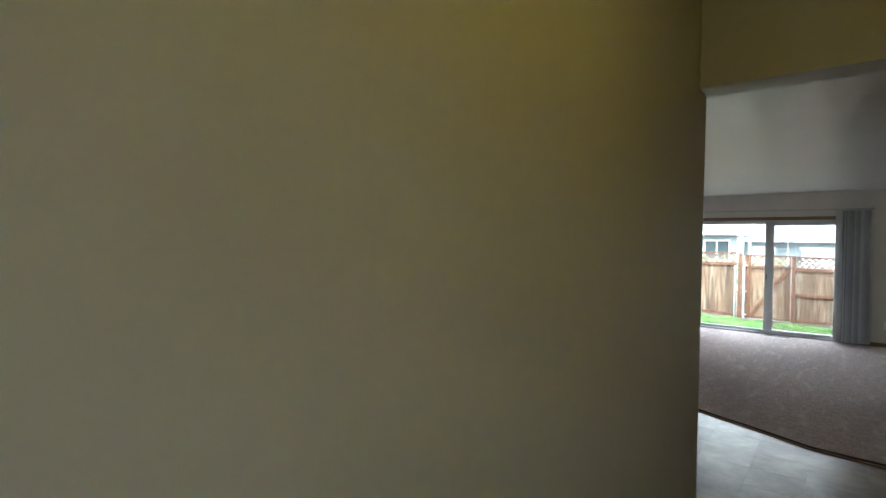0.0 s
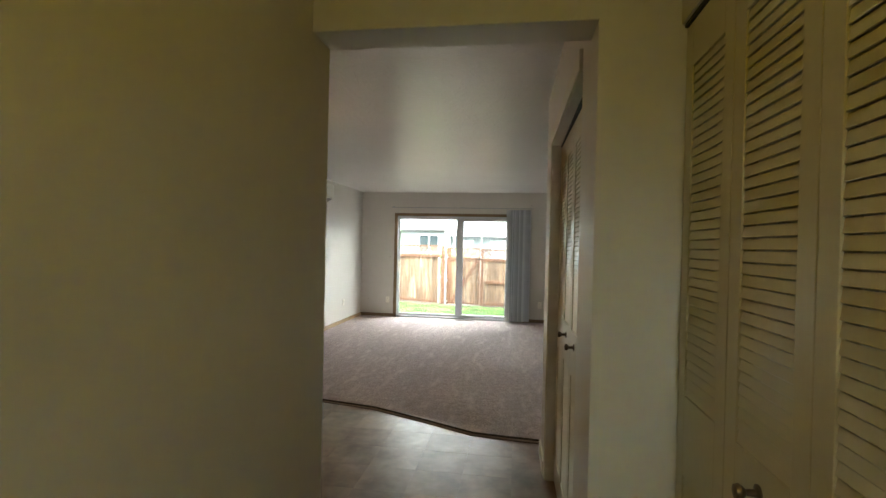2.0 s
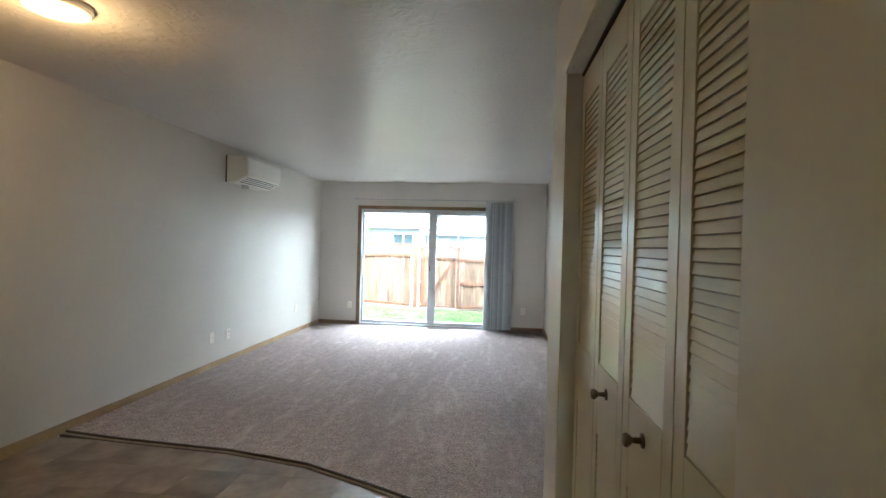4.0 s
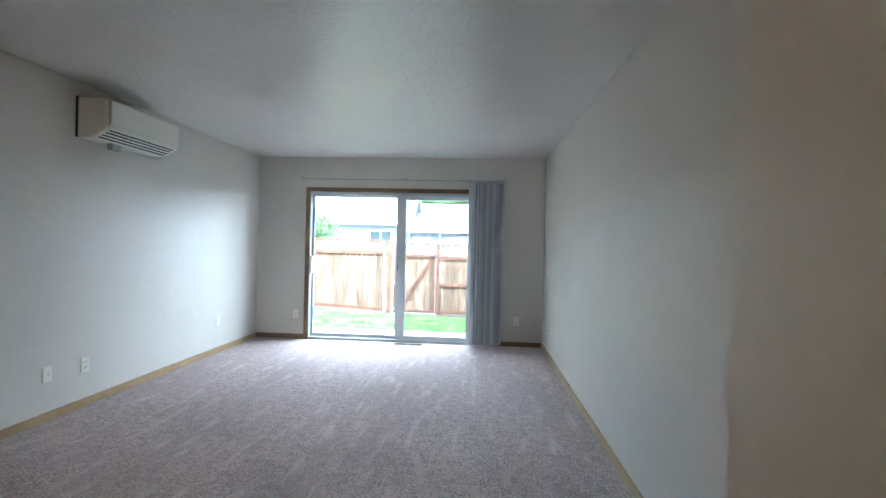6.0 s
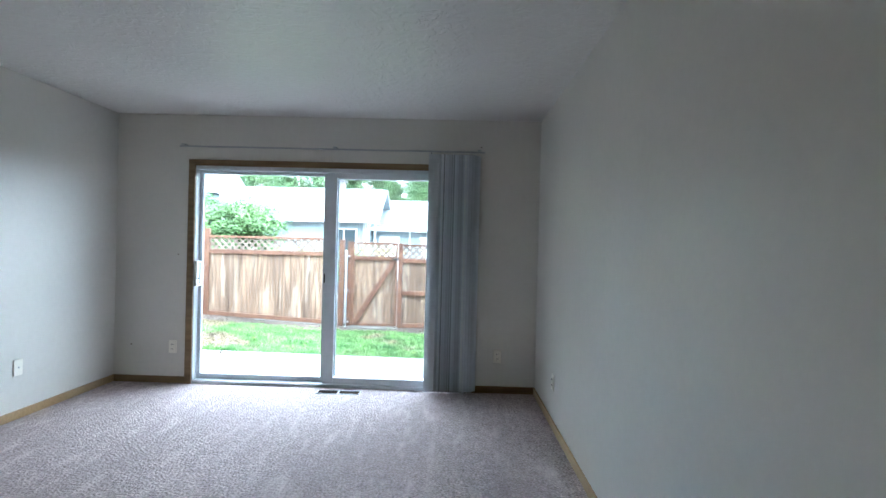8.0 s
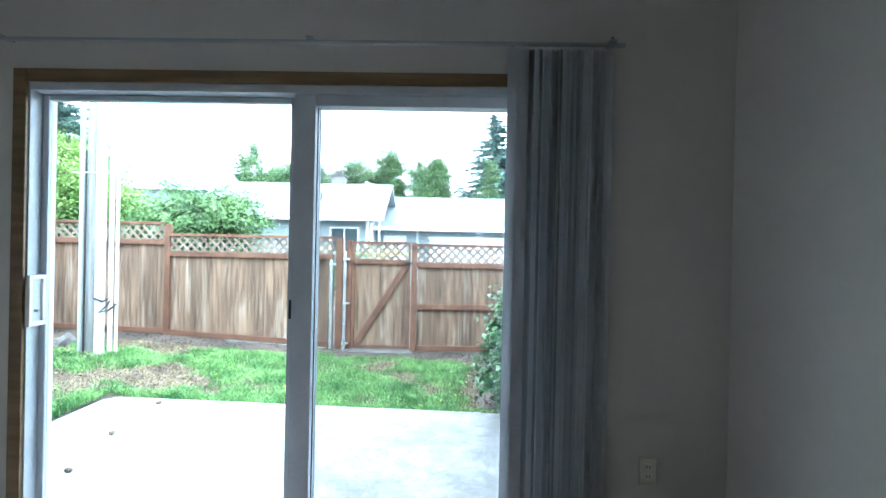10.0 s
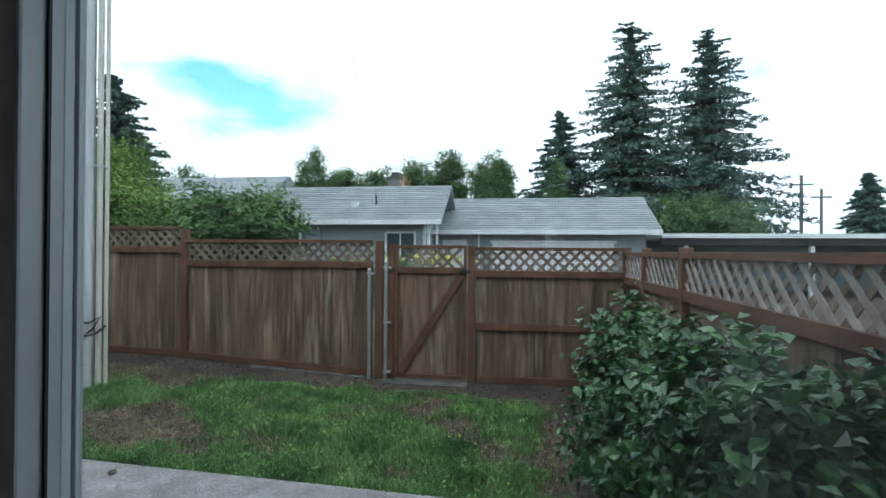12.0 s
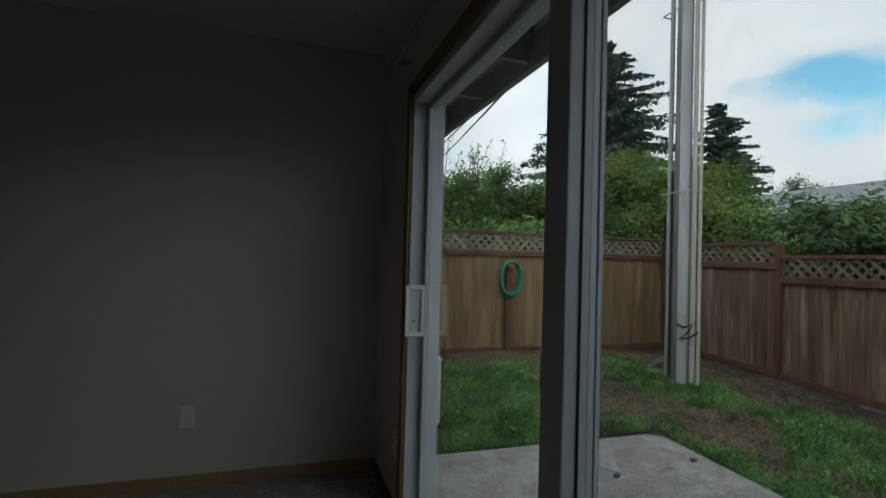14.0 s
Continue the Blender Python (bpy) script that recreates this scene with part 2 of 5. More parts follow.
def weather(material, dark, pale, scale=1.0, run=None, low=(1, 1, 0.55), stain=0.62, bleach=0.6):
    """Stains and pale scuffs, in world space, that run on from piece to piece."""
    nt = material.node_tree
    N, L = nt.nodes, nt.links
    b = N["Principled BSDF"]
    src = b.inputs["Base Color"].links[0].from_socket
    geo = N.new("ShaderNodeNewGeometry")
    for colour, sc, stretch, lo, hi, amount in ((dark, 1.1 * scale, low, 0.47, 0.68, stain), (pale, 9.0 * scale, (1, 1, 0.09), 0.53, 0.70, bleach)):
        mp = N.new("ShaderNodeMapping")
        mp.inputs["Scale"].default_value = run or stretch
        L.new(geo.outputs["Position"], mp.inputs["Vector"])
        n = N.new("ShaderNodeTexNoise")
        n.inputs["Scale"].default_value, n.inputs["Detail"].default_value, n.inputs["Roughness"].default_value = sc, 8, 0.62
        L.new(mp.outputs[0], n.inputs["Vector"])
        r = N.new("ShaderNodeMapRange")
        r.inputs["From Min"].default_value, r.inputs["From Max"].default_value, r.inputs["To Max"].default_value = lo, hi, amount
        L.new(n.outputs["Fac"], r.inputs["Value"])
        mx = N.new("ShaderNodeMix")
        mx.data_type = "RGBA"
        mx.inputs[7].default_value = (*colour, 1)
        L.new(r.outputs[0], mx.inputs[0])
        L.new(src, mx.inputs[6])
        src = mx.outputs[2]
    L.new(src, b.inputs["Base Color"])


weather(cedar, (0.046, 0.027, 0.017), (0.43, 0.36, 0.285), 1.3, low=(2.2, 2.2, 0.45), stain=0.5, bleach=0.7)
weather(cedar_new, (0.12, 0.078, 0.042), (0.42, 0.33, 0.20), 1.3, low=(2.0, 2.0, 0.5), bleach=0.7)
weather(concrete, (0.165, 0.157, 0.15), (0.43, 0.415, 0.405), 2.2)
weather(carpet_mat, (0.38, 0.318, 0.308), (0.66, 0.57, 0.555), 1.1, (1, 0.24, 1), bleach=0.75)
weather(lattice_mat, (0.08, 0.058, 0.044), (0.38, 0.325, 0.275))


def translucent(material, amount):
    """Thin vinyl and leaves let some light through."""
    N, L = material.node_tree.nodes, material.node_tree.links
    b, out = N["Principled BSDF"], N["Material Output"]
    t = N.new("ShaderNodeBsdfTranslucent")
    src = b.inputs["Base Color"].links[0].from_socket
    L.new(src, t.inputs["Color"])
    mx = N.new("ShaderNodeMixShader")
    mx.inputs[0].default_value = amount
    L.new(b.outputs[0], mx.inputs[1])
    L.new(t.outputs[0], mx.inputs[2])
    L.new(mx.outputs[0], out.inputs["Surface"])


translucent(blind_mat, 0.4)
translucent(leaf_bush, 0.12)
for leafy in (grass_mat, leaf_green, leaf_rhodo, leaf_hedge, leaf_far):
    translucent(leafy, 0.3)


def relief(material):
    """Trowelled plaster relief for the ceiling."""
    N, L = material.node_tree.nodes, material.node_tree.links
    b = N["Principled BSDF"]
    co = N.new("ShaderNodeTexCoord")
    a = N.new("ShaderNodeTexNoise")
    a.inputs["Scale"].default_value, a.inputs["Detail"].default_value = 13, 5
    a.inputs["Distortion"].default_value = 1.2
    L.new(co.outputs["Object"], a.inputs["Vector"])
    r = N.new("ShaderNodeValToRGB")
    r.color_ramp.elements[0].position, r.color_ramp.elements[1].position = 0.47, 0.56
    L.new(a.outputs["Fac"], r.inputs["Fac"])
    bp = N.new("ShaderNodeBump")
    bp.inputs["Strength"].default_value, bp.inputs["Distance"].default_value = 0.35, 0.007
    L.new(r.outputs["Color"], bp.inputs["Height"])
    L.new(bp.outputs[0], b.inputs["Normal"])


relief(ceiling_paint)


def glass_material(name, tint, gloss_rough=0.0):
    m = bpy.data.materials.new(name)
    m.use_nodes = True
    N, L = m.node_tree.nodes, m.node_tree.links
    N.clear()
    out = N.new("ShaderNodeOutputMaterial")
    tr = N.new("ShaderNodeBsdfTransparent")
    tr.inputs["Color"].default_value = (*tint, 1)
    gl = N.new("ShaderNodeBsdfGlossy")
    gl.inputs["Roughness"].default_value = gloss_rough
    fr = N.new("ShaderNodeLayerWeight")
    pw = N.new("ShaderNodeMath")
    pw.operation = "POWER"
    pw.inputs[1].default_value = 4.0
    L.new(fr.outputs["Facing"], pw.inputs[0])
    am = N.new("ShaderNodeMapRange")
    am.inputs["To Min"].default_value, am.inputs["To Max"].default_value = 0.025, 0.7
    L.new(pw.outputs[0], am.inputs["Value"])
    mx = N.new("ShaderNodeMixShader")
    L.new(am.outputs[0], mx.inputs[0])
    L.new(tr.outputs[0], mx.inputs[1])
    L.new(gl.outputs[0], mx.inputs[2])
    L.new(mx.outputs[0], out.inputs["Surface"])
    return m


pane_glass = glass_material("pane_glass", (0.95, 0.97, 0.97))


screen_wire = mat("screen_wire", (0.05, 0.055, 0.06), 0.6, colour2=(0.07, 0.075, 0.08))
far_glass = mat("far_glass", (0.05, 0.07, 0.08), 0.08)


# ---- mesh helpers ----
def box(bm, x0, x1, y0, y1, z0, z1, bevel=0.0):
    r = bmesh.ops.create_cube(bm, size=1.0)
    vs = r["verts"]
    for v in vs:
        v.co = ((x0 + x1) / 2 + v.co.x * (x1 - x0), (y0 + y1) / 2 + v.co.y * (y1 - y0), (z0 + z1) / 2 + v.co.z * (z1 - z0))
    if bevel:
        es = list({e for v in vs for e in v.link_edges})
        bmesh.ops.bevel(bm, geom=es, offset=bevel, segments=2, affect="EDGES", profile=0.6)
    return bm


def boxes(*rows, bevel=0.0):
    bm = bmesh.new()
    for r in rows:
        box(bm, *r, bevel=bevel)
    return bm


def tube(bm, a, b, r0, r1=None, n=12, cap=True):
    a, b = Vector(a), Vector(b)
    d = b - a
    m = Matrix.Translation((a + b) / 2) @ d.to_track_quat("Z", "Y").to_matrix().to_4x4()
    bmesh.ops.create_cone(bm, cap_ends=cap, segments=n, radius1=r0, radius2=r0 if r1 is None else r1, depth=d.length, matrix=m)
    return bm


def lathe(bm, profile, m, n=16):
    """Turns a profile of (radius, height) about z, placed by m."""
    rings = []
    for r, z in profile:
        rings.append([bm.verts.new(m @ Vector((r * math.cos(2 * math.pi * i / n), r * math.sin(2 * math.pi * i / n), z))) for i in range(n)])
    for p, q in zip(rings, rings[1:]):
        for i in range(n):
            bm.faces.new((p[i], p[(i + 1) % n], q[(i + 1) % n], q[i]))
    bm.faces.new(rings[-1])
    bm.faces.new(list(reversed(rings[0])))
    return bm


def mesh_of(bm, material, smooth=False):
    me = bpy.data.meshes.new("mesh")
    bmesh.ops.recalc_face_normals(bm, faces=bm.faces)
    bm.to_mesh(me)
    bm.free()
    me.materials.append(material)
    if smooth:
        for p in me.polygons:
            p.use_smooth = True
        me.set_sharp_from_angle(angle=radians(42))
    return me


def part(name, bm, material, parent=None, label="", smooth=False):
    ob = new(name, mesh_of(bm, material, smooth))
    if parent is not None:
        ob.parent = parent
    if label:
        tagged(ob, label)
    return ob


def piece(name, me, parent, m):
    ob = new(name, me)
    ob.parent = parent
    ob.matrix_basis = m
    return ob


def structure(name, bm, material, label, category, smooth=False):
    return tagged(part(name, bm, material, None, "", smooth), label, category, kind="structure")


def thing(name, label, category, at=(0, 0, 0), group="", kind=""):
    ob = new(name)
    ob.empty_display_size = 0.1
    ob.location = at
    return tagged(ob, label, category, group, kind)


def raw_mesh(verts, faces, material, smooth=False):
    me = bpy.data.meshes.new("mesh")
    me.from_pydata(verts, [], faces)
    me.materials.append(material)
    if smooth:
        for p in me.polygons:
            p.use_smooth = True
    me.update()
    return me


def curve_tube(pts, r, material, n=6):
    cu = bpy.data.curves.new("curve", "CURVE")
    cu.dimensions = "3D"
    cu.bevel_depth, cu.bevel_resolution = r, 2
    sp = cu.splines.new("POLY")
    sp.points.add(len(pts) - 1)
    for p, q in zip(sp.points, pts):
        p.co = (*q, 1)
    tmp = bpy.data.objects.new("tmp", cu)
    me = bpy.data.meshes.new_from_object(tmp)
    bpy.data.objects.remove(tmp)
    bpy.data.curves.remove(cu)
    me.materials.clear()
    me.materials.append(material)
    for p in me.polygons:
        p.use_smooth = True
    return me


# ---- the room and hall ----
W, H = 3.83, 2.44
HX, CX, LX = 3.255, 3.498, 2.42           # hall wall, coat closet wall, left hall wall
YC, YR, YL = -5.93, -8.0, -7.85         # room corner, closet return, end of the left hall wall
DX0, DX1, DZ = 0.715, 3.17, 1.98        # the sliding door's opening
C1 = (-7.68, -6.345)                     # louvred closet, from and to
C2 = (-9.26, -8.0)
YE = -11.3

structure("wall_left", boxes((-0.12, 0, YL - 0.12, 0.15, -0.05, H)), wall_paint, "off-white painted plasterboard wall", "wall")
structure("wall_north", boxes((0, DX0, 0, 0.15, -0.05, H), (DX1, W + 0.12, 0, 0.15, -0.05, H), (DX0, DX1, 0, 0.15, DZ, H)), wall_paint, "off-white painted wall round the sliding door", "wall")
structure("wall_right", boxes((W, W + 0.12, YC, 0, -0.05, H)), wall_paint, "off-white painted plasterboard wall", "wall")
structure("wall_return", boxes((HX + 0.1, W + 0.12, YC - 0.1, YC, -0.05, H)), wall_paint, "off-white wall return at the end of the closet", "wall")
CREAM = "cream painted hall wall round the louvred closet"
structure("wall_closet", boxes((HX, HX + 0.10, C1[1], YC, -0.05, H)), wall_paint, CREAM, "wall")
structure("wall_closet_near", boxes((HX, HX + 0.10, YR, C1[0], -0.05, H)), wall_paint, CREAM, "wall")
structure("header_closet", boxes((HX, HX + 0.10, C1[0], C1[1], 2.05, H)), wall_paint, "cream painted wall over the louvred closet doors", "header")
structure("wall_step", boxes((HX + 0.115, CX + 0.10, YR + 0.004, YR + 0.1, -0.05, H)), wall_paint, "cream painted wall step between two closets", "wall")
structure("wall_coat_closet", boxes((CX, CX + 0.10, YE, C2[0], -0.05, H), (CX, CX + 0.10, C2[0], C2[1], 2.05, H)), wall_paint, "cream painted wall round the coat closet", "wall")
structure("wall_hall_left", boxes((LX - 0.12, LX, YE, YL, -0.05, H), bevel=0.008), wall_paint, "plain painted hall wall", "wall")
structure("wall_dining", boxes((0, LX - 0.12, YL - 0.12, YL, -0.05, H)), wall_paint, "plain painted wall closing the dining area", "wall")
# Unseen end wall; its narrow opening is added and sized to light the hall.
structure("wall_entry", boxes((LX - 0.12, 3.17, YE - 0.12, YE, -0.05, H), (3.39, CX + 0.6, YE - 0.12, YE, -0.05, H), (3.17, 3.39, YE - 0.12, YE, 1.9, H), (3.17, 3.39, YE - 0.12, YE, -0.05, 1.05)), wall_paint, "painted end wall with an added opening for daylight", "wall")
structure("wall_closet_back", boxes((W + 0.12, W + 0.2, YE, YC - 0.1, -0.05, H), (CX + 0.1, W + 0.12, -9.6, -9.5, -0.05, H)), wall_paint, "plain wall at the back of the closets", "wall")
structure("header", boxes((LX, HX + 0.05, YR, YL, 2.075, H), bevel=0.006), wall_paint, "painted header over the hall opening", "header")
structure("ceiling", boxes((-0.12, W + 0.2, YE - 0.12, 0.15, H, H + 0.12)), ceiling_paint, "off-white trowel-textured plaster ceiling", "ceiling")

EDGE = [(0.0, -5.06), (0.45, -5.115), (1.30, -5.17), (1.86, -5.28), (2.30, -5.47), (2.75, -5.685), (3.0, -5.715), (HX, -5.735)]


def carpet_and_vinyl():
    bm = bmesh.new()
    top = [(x, y) for x, y in EDGE] + [(HX, YC), (W, YC), (W, 0), (0, 0)]
    vs = [bm.verts.new((x, y, 0.0)) for x, y in top]
    f = bm.faces.new(vs)
    r = bmesh.ops.extrude_face_region(bm, geom=[f])
    for v in r["geom"]:
        if isinstance(v, bmesh.types.BMVert):
            v.co.z = -0.04
    structure("carpet", bm, carpet_mat, "worn pinkish-taupe cut-pile carpet with vacuum marks", "carpet")
    structure("floor", boxes((0, W + 0.2, YE, YC + 0.6, -0.10, -0.014), (0, HX, YC + 0.6, -4.9, -0.10, -0.045)), vinyl_mat, "brown mottled sheet vinyl floor", "floor")


carpet_and_vinyl()


def strip(name, offset, width, z, material, label):
    """A floor strip that follows the edge of the carpet."""
    bm = bmesh.new()
    rows = []
    for i, (x, y) in enumerate(EDGE):
        rows.append([bm.verts.new((x, y - offset - width, z - 0.03)), bm.verts.new((x, y - offset - width * 0.85, z)), bm.verts.new((x, y - offset - width * 0.15, z)), bm.verts.new((x, y - offset, z - 0.03))])
    for p, q in zip(rows, rows[1:]):
        for i in range(3):
            bm.faces.new((p[i], q[i], q[i + 1], p[i + 1]))
    structure(name, bm, material, label, "trim")


strip("trim_carpet_edge", -0.004, 0.016, 0.004, edge_dark, "dark tucked edge of the carpet")
strip("trim_floor_strip", 0.014, 0.022, -0.006, edge_light, "tan transition strip between carpet and vinyl")
strip("trim_vinyl_edge", 0.038, 0.012, -0.009, edge_dark, "dark edge of the vinyl floor")


def baseboards():
    t, h = 0.013, 0.062
    bm = boxes((0, t, -5.06, -t, 0, h), bevel=0.003)
    structure("baseboard_left", bm, base_wood, "narrow tan wooden baseboard", "baseboard")
    structure("baseboard_north", boxes((0, 0.662, -t, 0, 0, h), (3.25, W - t, -t, 0, 0, h), bevel=0.003), trim_wood, "narrow tan wooden baseboard", "baseboard")
    structure("baseboard_right", boxes((W - t, W, YC, 0, 0, h), bevel=0.003), base_wood, "narrow tan wooden baseboard", "baseboard")
    structure("baseboard_return", boxes((HX, W - t, YC, YC + t, 0, h), bevel=0.003), base_wood, "narrow tan wooden baseboard", "baseboard")
    structure("baseboard_hall", boxes((HX - t, HX, C1[1] + 0.07, YC + t, -0.014, 0.075), bevel=0.003), trim_paint, "painted baseboard beside the closet", "baseboard")
    structure("baseboard_dining", boxes((0, t, YL, -5.06, -0.014, h), (t, LX - 0.12, YL, YL + t, -0.014, h), bevel=0.003), base_wood, "narrow tan wooden baseboard", "baseboard")


baseboards()


# ---- sliding glass door ----
def screen_wires(x0, x1, z0, z1, y, pitch=0.0017, wire=0.00028):
    vs, fs = [], []
    for i in range(int((x1 - x0) / pitch)):
        x, k = x0 + i * pitch, len(vs)
        vs += [(x, y, z0), (x + wire, y, z0), (x + wire, y, z1), (x, y, z1)]
        fs.append((k, k + 1, k + 2, k + 3))
    for i in range(int((z1 - z0) / pitch)):
        z, k = z0 + i * pitch, len(vs)
        vs += [(x0, y + 0.0003, z), (x1, y + 0.0003, z), (x1, y + 0.0003, z + wire), (x0, y + 0.0003, z + wire)]
        fs.append((k, k + 1, k + 2, k + 3))
    return raw_mesh(vs, fs, screen_wire)


def sliding_door():
    d = thing("door_1", "white aluminium sliding glass patio door, closed, in a tan wood casing", "door", (1.96, 0, 0), kind="structure")
    d.location = (0, 0, 0)
    part("casing", boxes((DX0 - 0.055, DX0 + 0.005, -0.016, 0, 0, DZ + 0.055), (DX1, DX1 + 0.08, -0.016, 0, 0, DZ + 0.055), (DX0 + 0.005, DX1, -0.016, 0, DZ, DZ + 0.055), bevel=0.003), trim_wood, d, "tan stained wood casing")
    part("frame", boxes((DX0, DX0 + 0.012, 0.0, 0.15, 0, DZ), (DX1 - 0.035, DX1, 0.0, 0.15, 0, DZ), (DX0 + 0.012, DX1 - 0.035, 0.0, 0.15, DZ - 0.035, DZ), (DX0 + 0.012, DX1 - 0.035, -0.005, 0.16, 0, 0.03), bevel=0.003), alu_white, d)

    def panel(x0, x1, y0, y1, left, right, top, bottom):
        z0, z1 = 0.032, DZ - 0.037
        return boxes((x0, x0 + left, y0, y1, z0, z1), (x1 - right, x1, y0, y1, z0, z1), (x0 + left, x1 - right, y0, y1, z1 - top, z1), (x0 + left, x1 - right, y0, y1, z0, z0 + bottom), bevel=0.004)

    far = part("sliding_sash", panel(DX0 + 0.013, 1.914, 0.066, 0.099, 0.030, 0.035, 0.026, 0.045), alu_white, d)
    part("pane", boxes((DX0 + 0.043, 1.879, 0.080, 0.084, 0.077, DZ - 0.063)), pane_glass, far).visible_shadow = False
    near = part("fixed_sash", panel(1.915, DX1 - 0.036, 0.012, 0.088, 0.093, 0.05, 0.05, 0.055), alu_white, d)
    part("pane", boxes((2.008, DX1 - 0.086, 0.070, 0.074, 0.087, DZ - 0.087)), pane_glass, near).visible_shadow = False
    part("gasket", boxes((2.008, 2.012, 0.046, 0.050, 0.087, DZ - 0.087)), gasket, near)
    ob = new("insect_screen", screen_wires(2.008, DX1 - 0.06, 0.08, DZ - 0.08, 0.095))
    ob.parent, ob.visible_shadow = d, False
    tagged(ob, "fine grey woven insect screen", kind="stuff")
    part("screen_frame", boxes((1.984, 2.011, 0.090, 0.100, 0.034, DZ - 0.04), (DX1 - 0.06, DX1 - 0.036, 0.090, 0.100, 0.034, DZ - 0.04), (2.011, DX1 - 0.06, 0.090, 0.100, DZ - 0.08, DZ - 0.04), (2.011, DX1 - 0.06, 0.090, 0.100, 0.034, 0.08)), alu_white, d)
    part("latch", boxes((1.901, 1.917, 0.018, 0.034, 0.945, 1.03), bevel=0.003), black_plastic, near, "black thumb latch")
    hx = DX0 + 0.02
    handle = part("handle", boxes((hx, hx + 0.022, -0.020, -0.004, 0.885, 1.115), (hx, hx + 0.022, -0.004, 0.070, 0.885, 0.905), (hx, hx + 0.022, -0.004, 0.070, 1.095, 1.115), bevel=0.003), plastic_white, d, "white pull handle")
    part("backplate", boxes((hx + 0.001, hx + 0.012, -0.004, 0.052, 0.905, 1.095)), alu_white, handle)
    part("grip", boxes((hx, hx + 0.022, 0.052, 0.070, 0.905, 1.095), bevel=0.003), plastic_white, handle)
    bm = bmesh.new()
    tube(bm, (hx + 0.012, 0.022, 0.955), (hx + 0.030, 0.022, 0.955), 0.007, n=10)
    part("screw", bm, steel, handle)
    return d


sliding_door()


def blinds():
    b = thing("vertical_blind", "grey-white vinyl vertical blind stacked open beside the sliding door", "blind", (3.08, -0.075, 0))
    # The whitish rail is coloured grey to stand in for its shadow line.
    rail = part("head_rail", boxes((-2.47, 0.25, -0.010, 0.010, 2.133, 2.146), bevel=0.003), pvc_grey, b, "slim head rail on small clips")
    for x in (-2.44, -1.08, 0.2):
        part("clip", boxes((x - 0.014, x + 0.014, -0.012, 0.074, 2.151, 2.162), bevel=0.002), steel, rail)
    bm = bmesh.new()
    n = 7
    w, t = 0.089, 0.0012
    prof = [(-w / 2 + w * i / (n - 1), 0.006 * (1 - (2 * i / (n - 1) - 1) ** 2)) for i in range(n)]
    rows = []
    for z in (0.022, 2.112):
        rows.append([bm.verts.new((x, y, z)) for x, y in prof] + [bm.verts.new((x, y + t, z)) for x, y in reversed(prof)])
    k = len(rows[0])
    for i in range(k):
        bm.faces.new((rows[0][i], rows[0][(i + 1) % k], rows[1][(i + 1) % k], rows[1][i]))
    bm.faces.new(rows[1]), bm.faces.new(list(reversed(rows[0])))
    me = mesh_of(bm, blind_mat, True)
    rnd = random.Random(4)
    count = 28
    for i in range(count):
        x = -0.18 + 0.37 * i / (count - 1) + rnd.uniform(-0.003, 0.003)
        piece("slat", me, b, pose(x, rnd.uniform(-0.006, 0.006), 0, 0, 0, 46 + rnd.uniform(-12, 12)))
    piece("slat", me, b, pose(-0.198, -0.040, 0, 0, 0, 8))
    bm = bmesh.new()
    tube(bm, (-0.226, -0.018, 1.33), (-0.222, -0.012, 2.125), 0.0038, n=8)
    tube(bm, (-0.226, -0.018, 1.305), (-0.226, -0.018, 1.34), 0.0065, 0.005, n=10)
    part("wand", bm, black_plastic, b, "dark tilt wand")


blinds()


# ---- louvred closet doors ----
def bifold(name, label, x, y0, y1, knob_z, n=4, pitch=0.0237):
    """n louvred leaves in the opening y0..y1; x is the face towards the hall."""
    d = thing(name, label, "door", (x, (y0 + y1) / 2, 0), kind="structure")
    w = (y1 - y0 - 0.012) / n
    bm = bmesh.new()
    sw = 0.052
    half = (w - 2 * sw) / 2 + 0.003
    vs = [(-0.0026, -0.42 * pitch), (-0.0006, -0.465 * pitch), (0.0030, 0.44 * pitch), (0.0010, 0.465 * pitch)]
    a = [bm.verts.new((px, -half, pz)) for px, pz in vs]
    c = [bm.verts.new((px, half, pz)) for px, pz in vs]
    for i in range(4):
        bm.faces.new((a[i], a[(i + 1) % 4], c[(i + 1) % 4], c[i]))
    bm.faces.new(list(reversed(a))), bm.faces.new(c)
    lou = mesh_of(bm, door_paint)
    zt, zb = 2.034, 0.0
    for i in range(n):
        yc = y1 - 0.006 - w * (i + 0.5) - (y0 + y1) / 2
        h = w / 2 - 0.0015
        leaf = part("leaf", boxes((0, 0.03, yc - h, yc - h + sw, zb, zt), (0, 0.03, yc + h - sw, yc + h, zb, zt),
                                  (0, 0.03, yc - h + sw, yc + h - sw, 1.915, zt), (0, 0.03, yc - h + sw, yc + h - sw, 0.83, 1.040),
                                  (0, 0.03, yc - h + sw, yc + h - sw, zb, 0.16), bevel=0.002), door_paint, d)
        for lo, hi in ((1.040, 1.915), (0.16, 0.83)):
            k = int((hi - lo) / pitch)
            for j in range(k):
                piece("louvre", lou, leaf, pose(0.005, yc, lo + (j + 0.5) * (hi - lo) / k))
        if i in (1, 2):
            bm = bmesh.new()
            lathe(bm, [(0.016, 0), (0.016, 0.003), (0.007, 0.006), (0.006, 0.022), (0.012, 0.028), (0.0155, 0.034), (0.013, 0.041), (0.004, 0.043)], pose(0, yc, knob_z, 0, -90, 0))
            part("knob", bm, brass_dark, leaf, "dark bronze round knob", smooth=True)
    return d


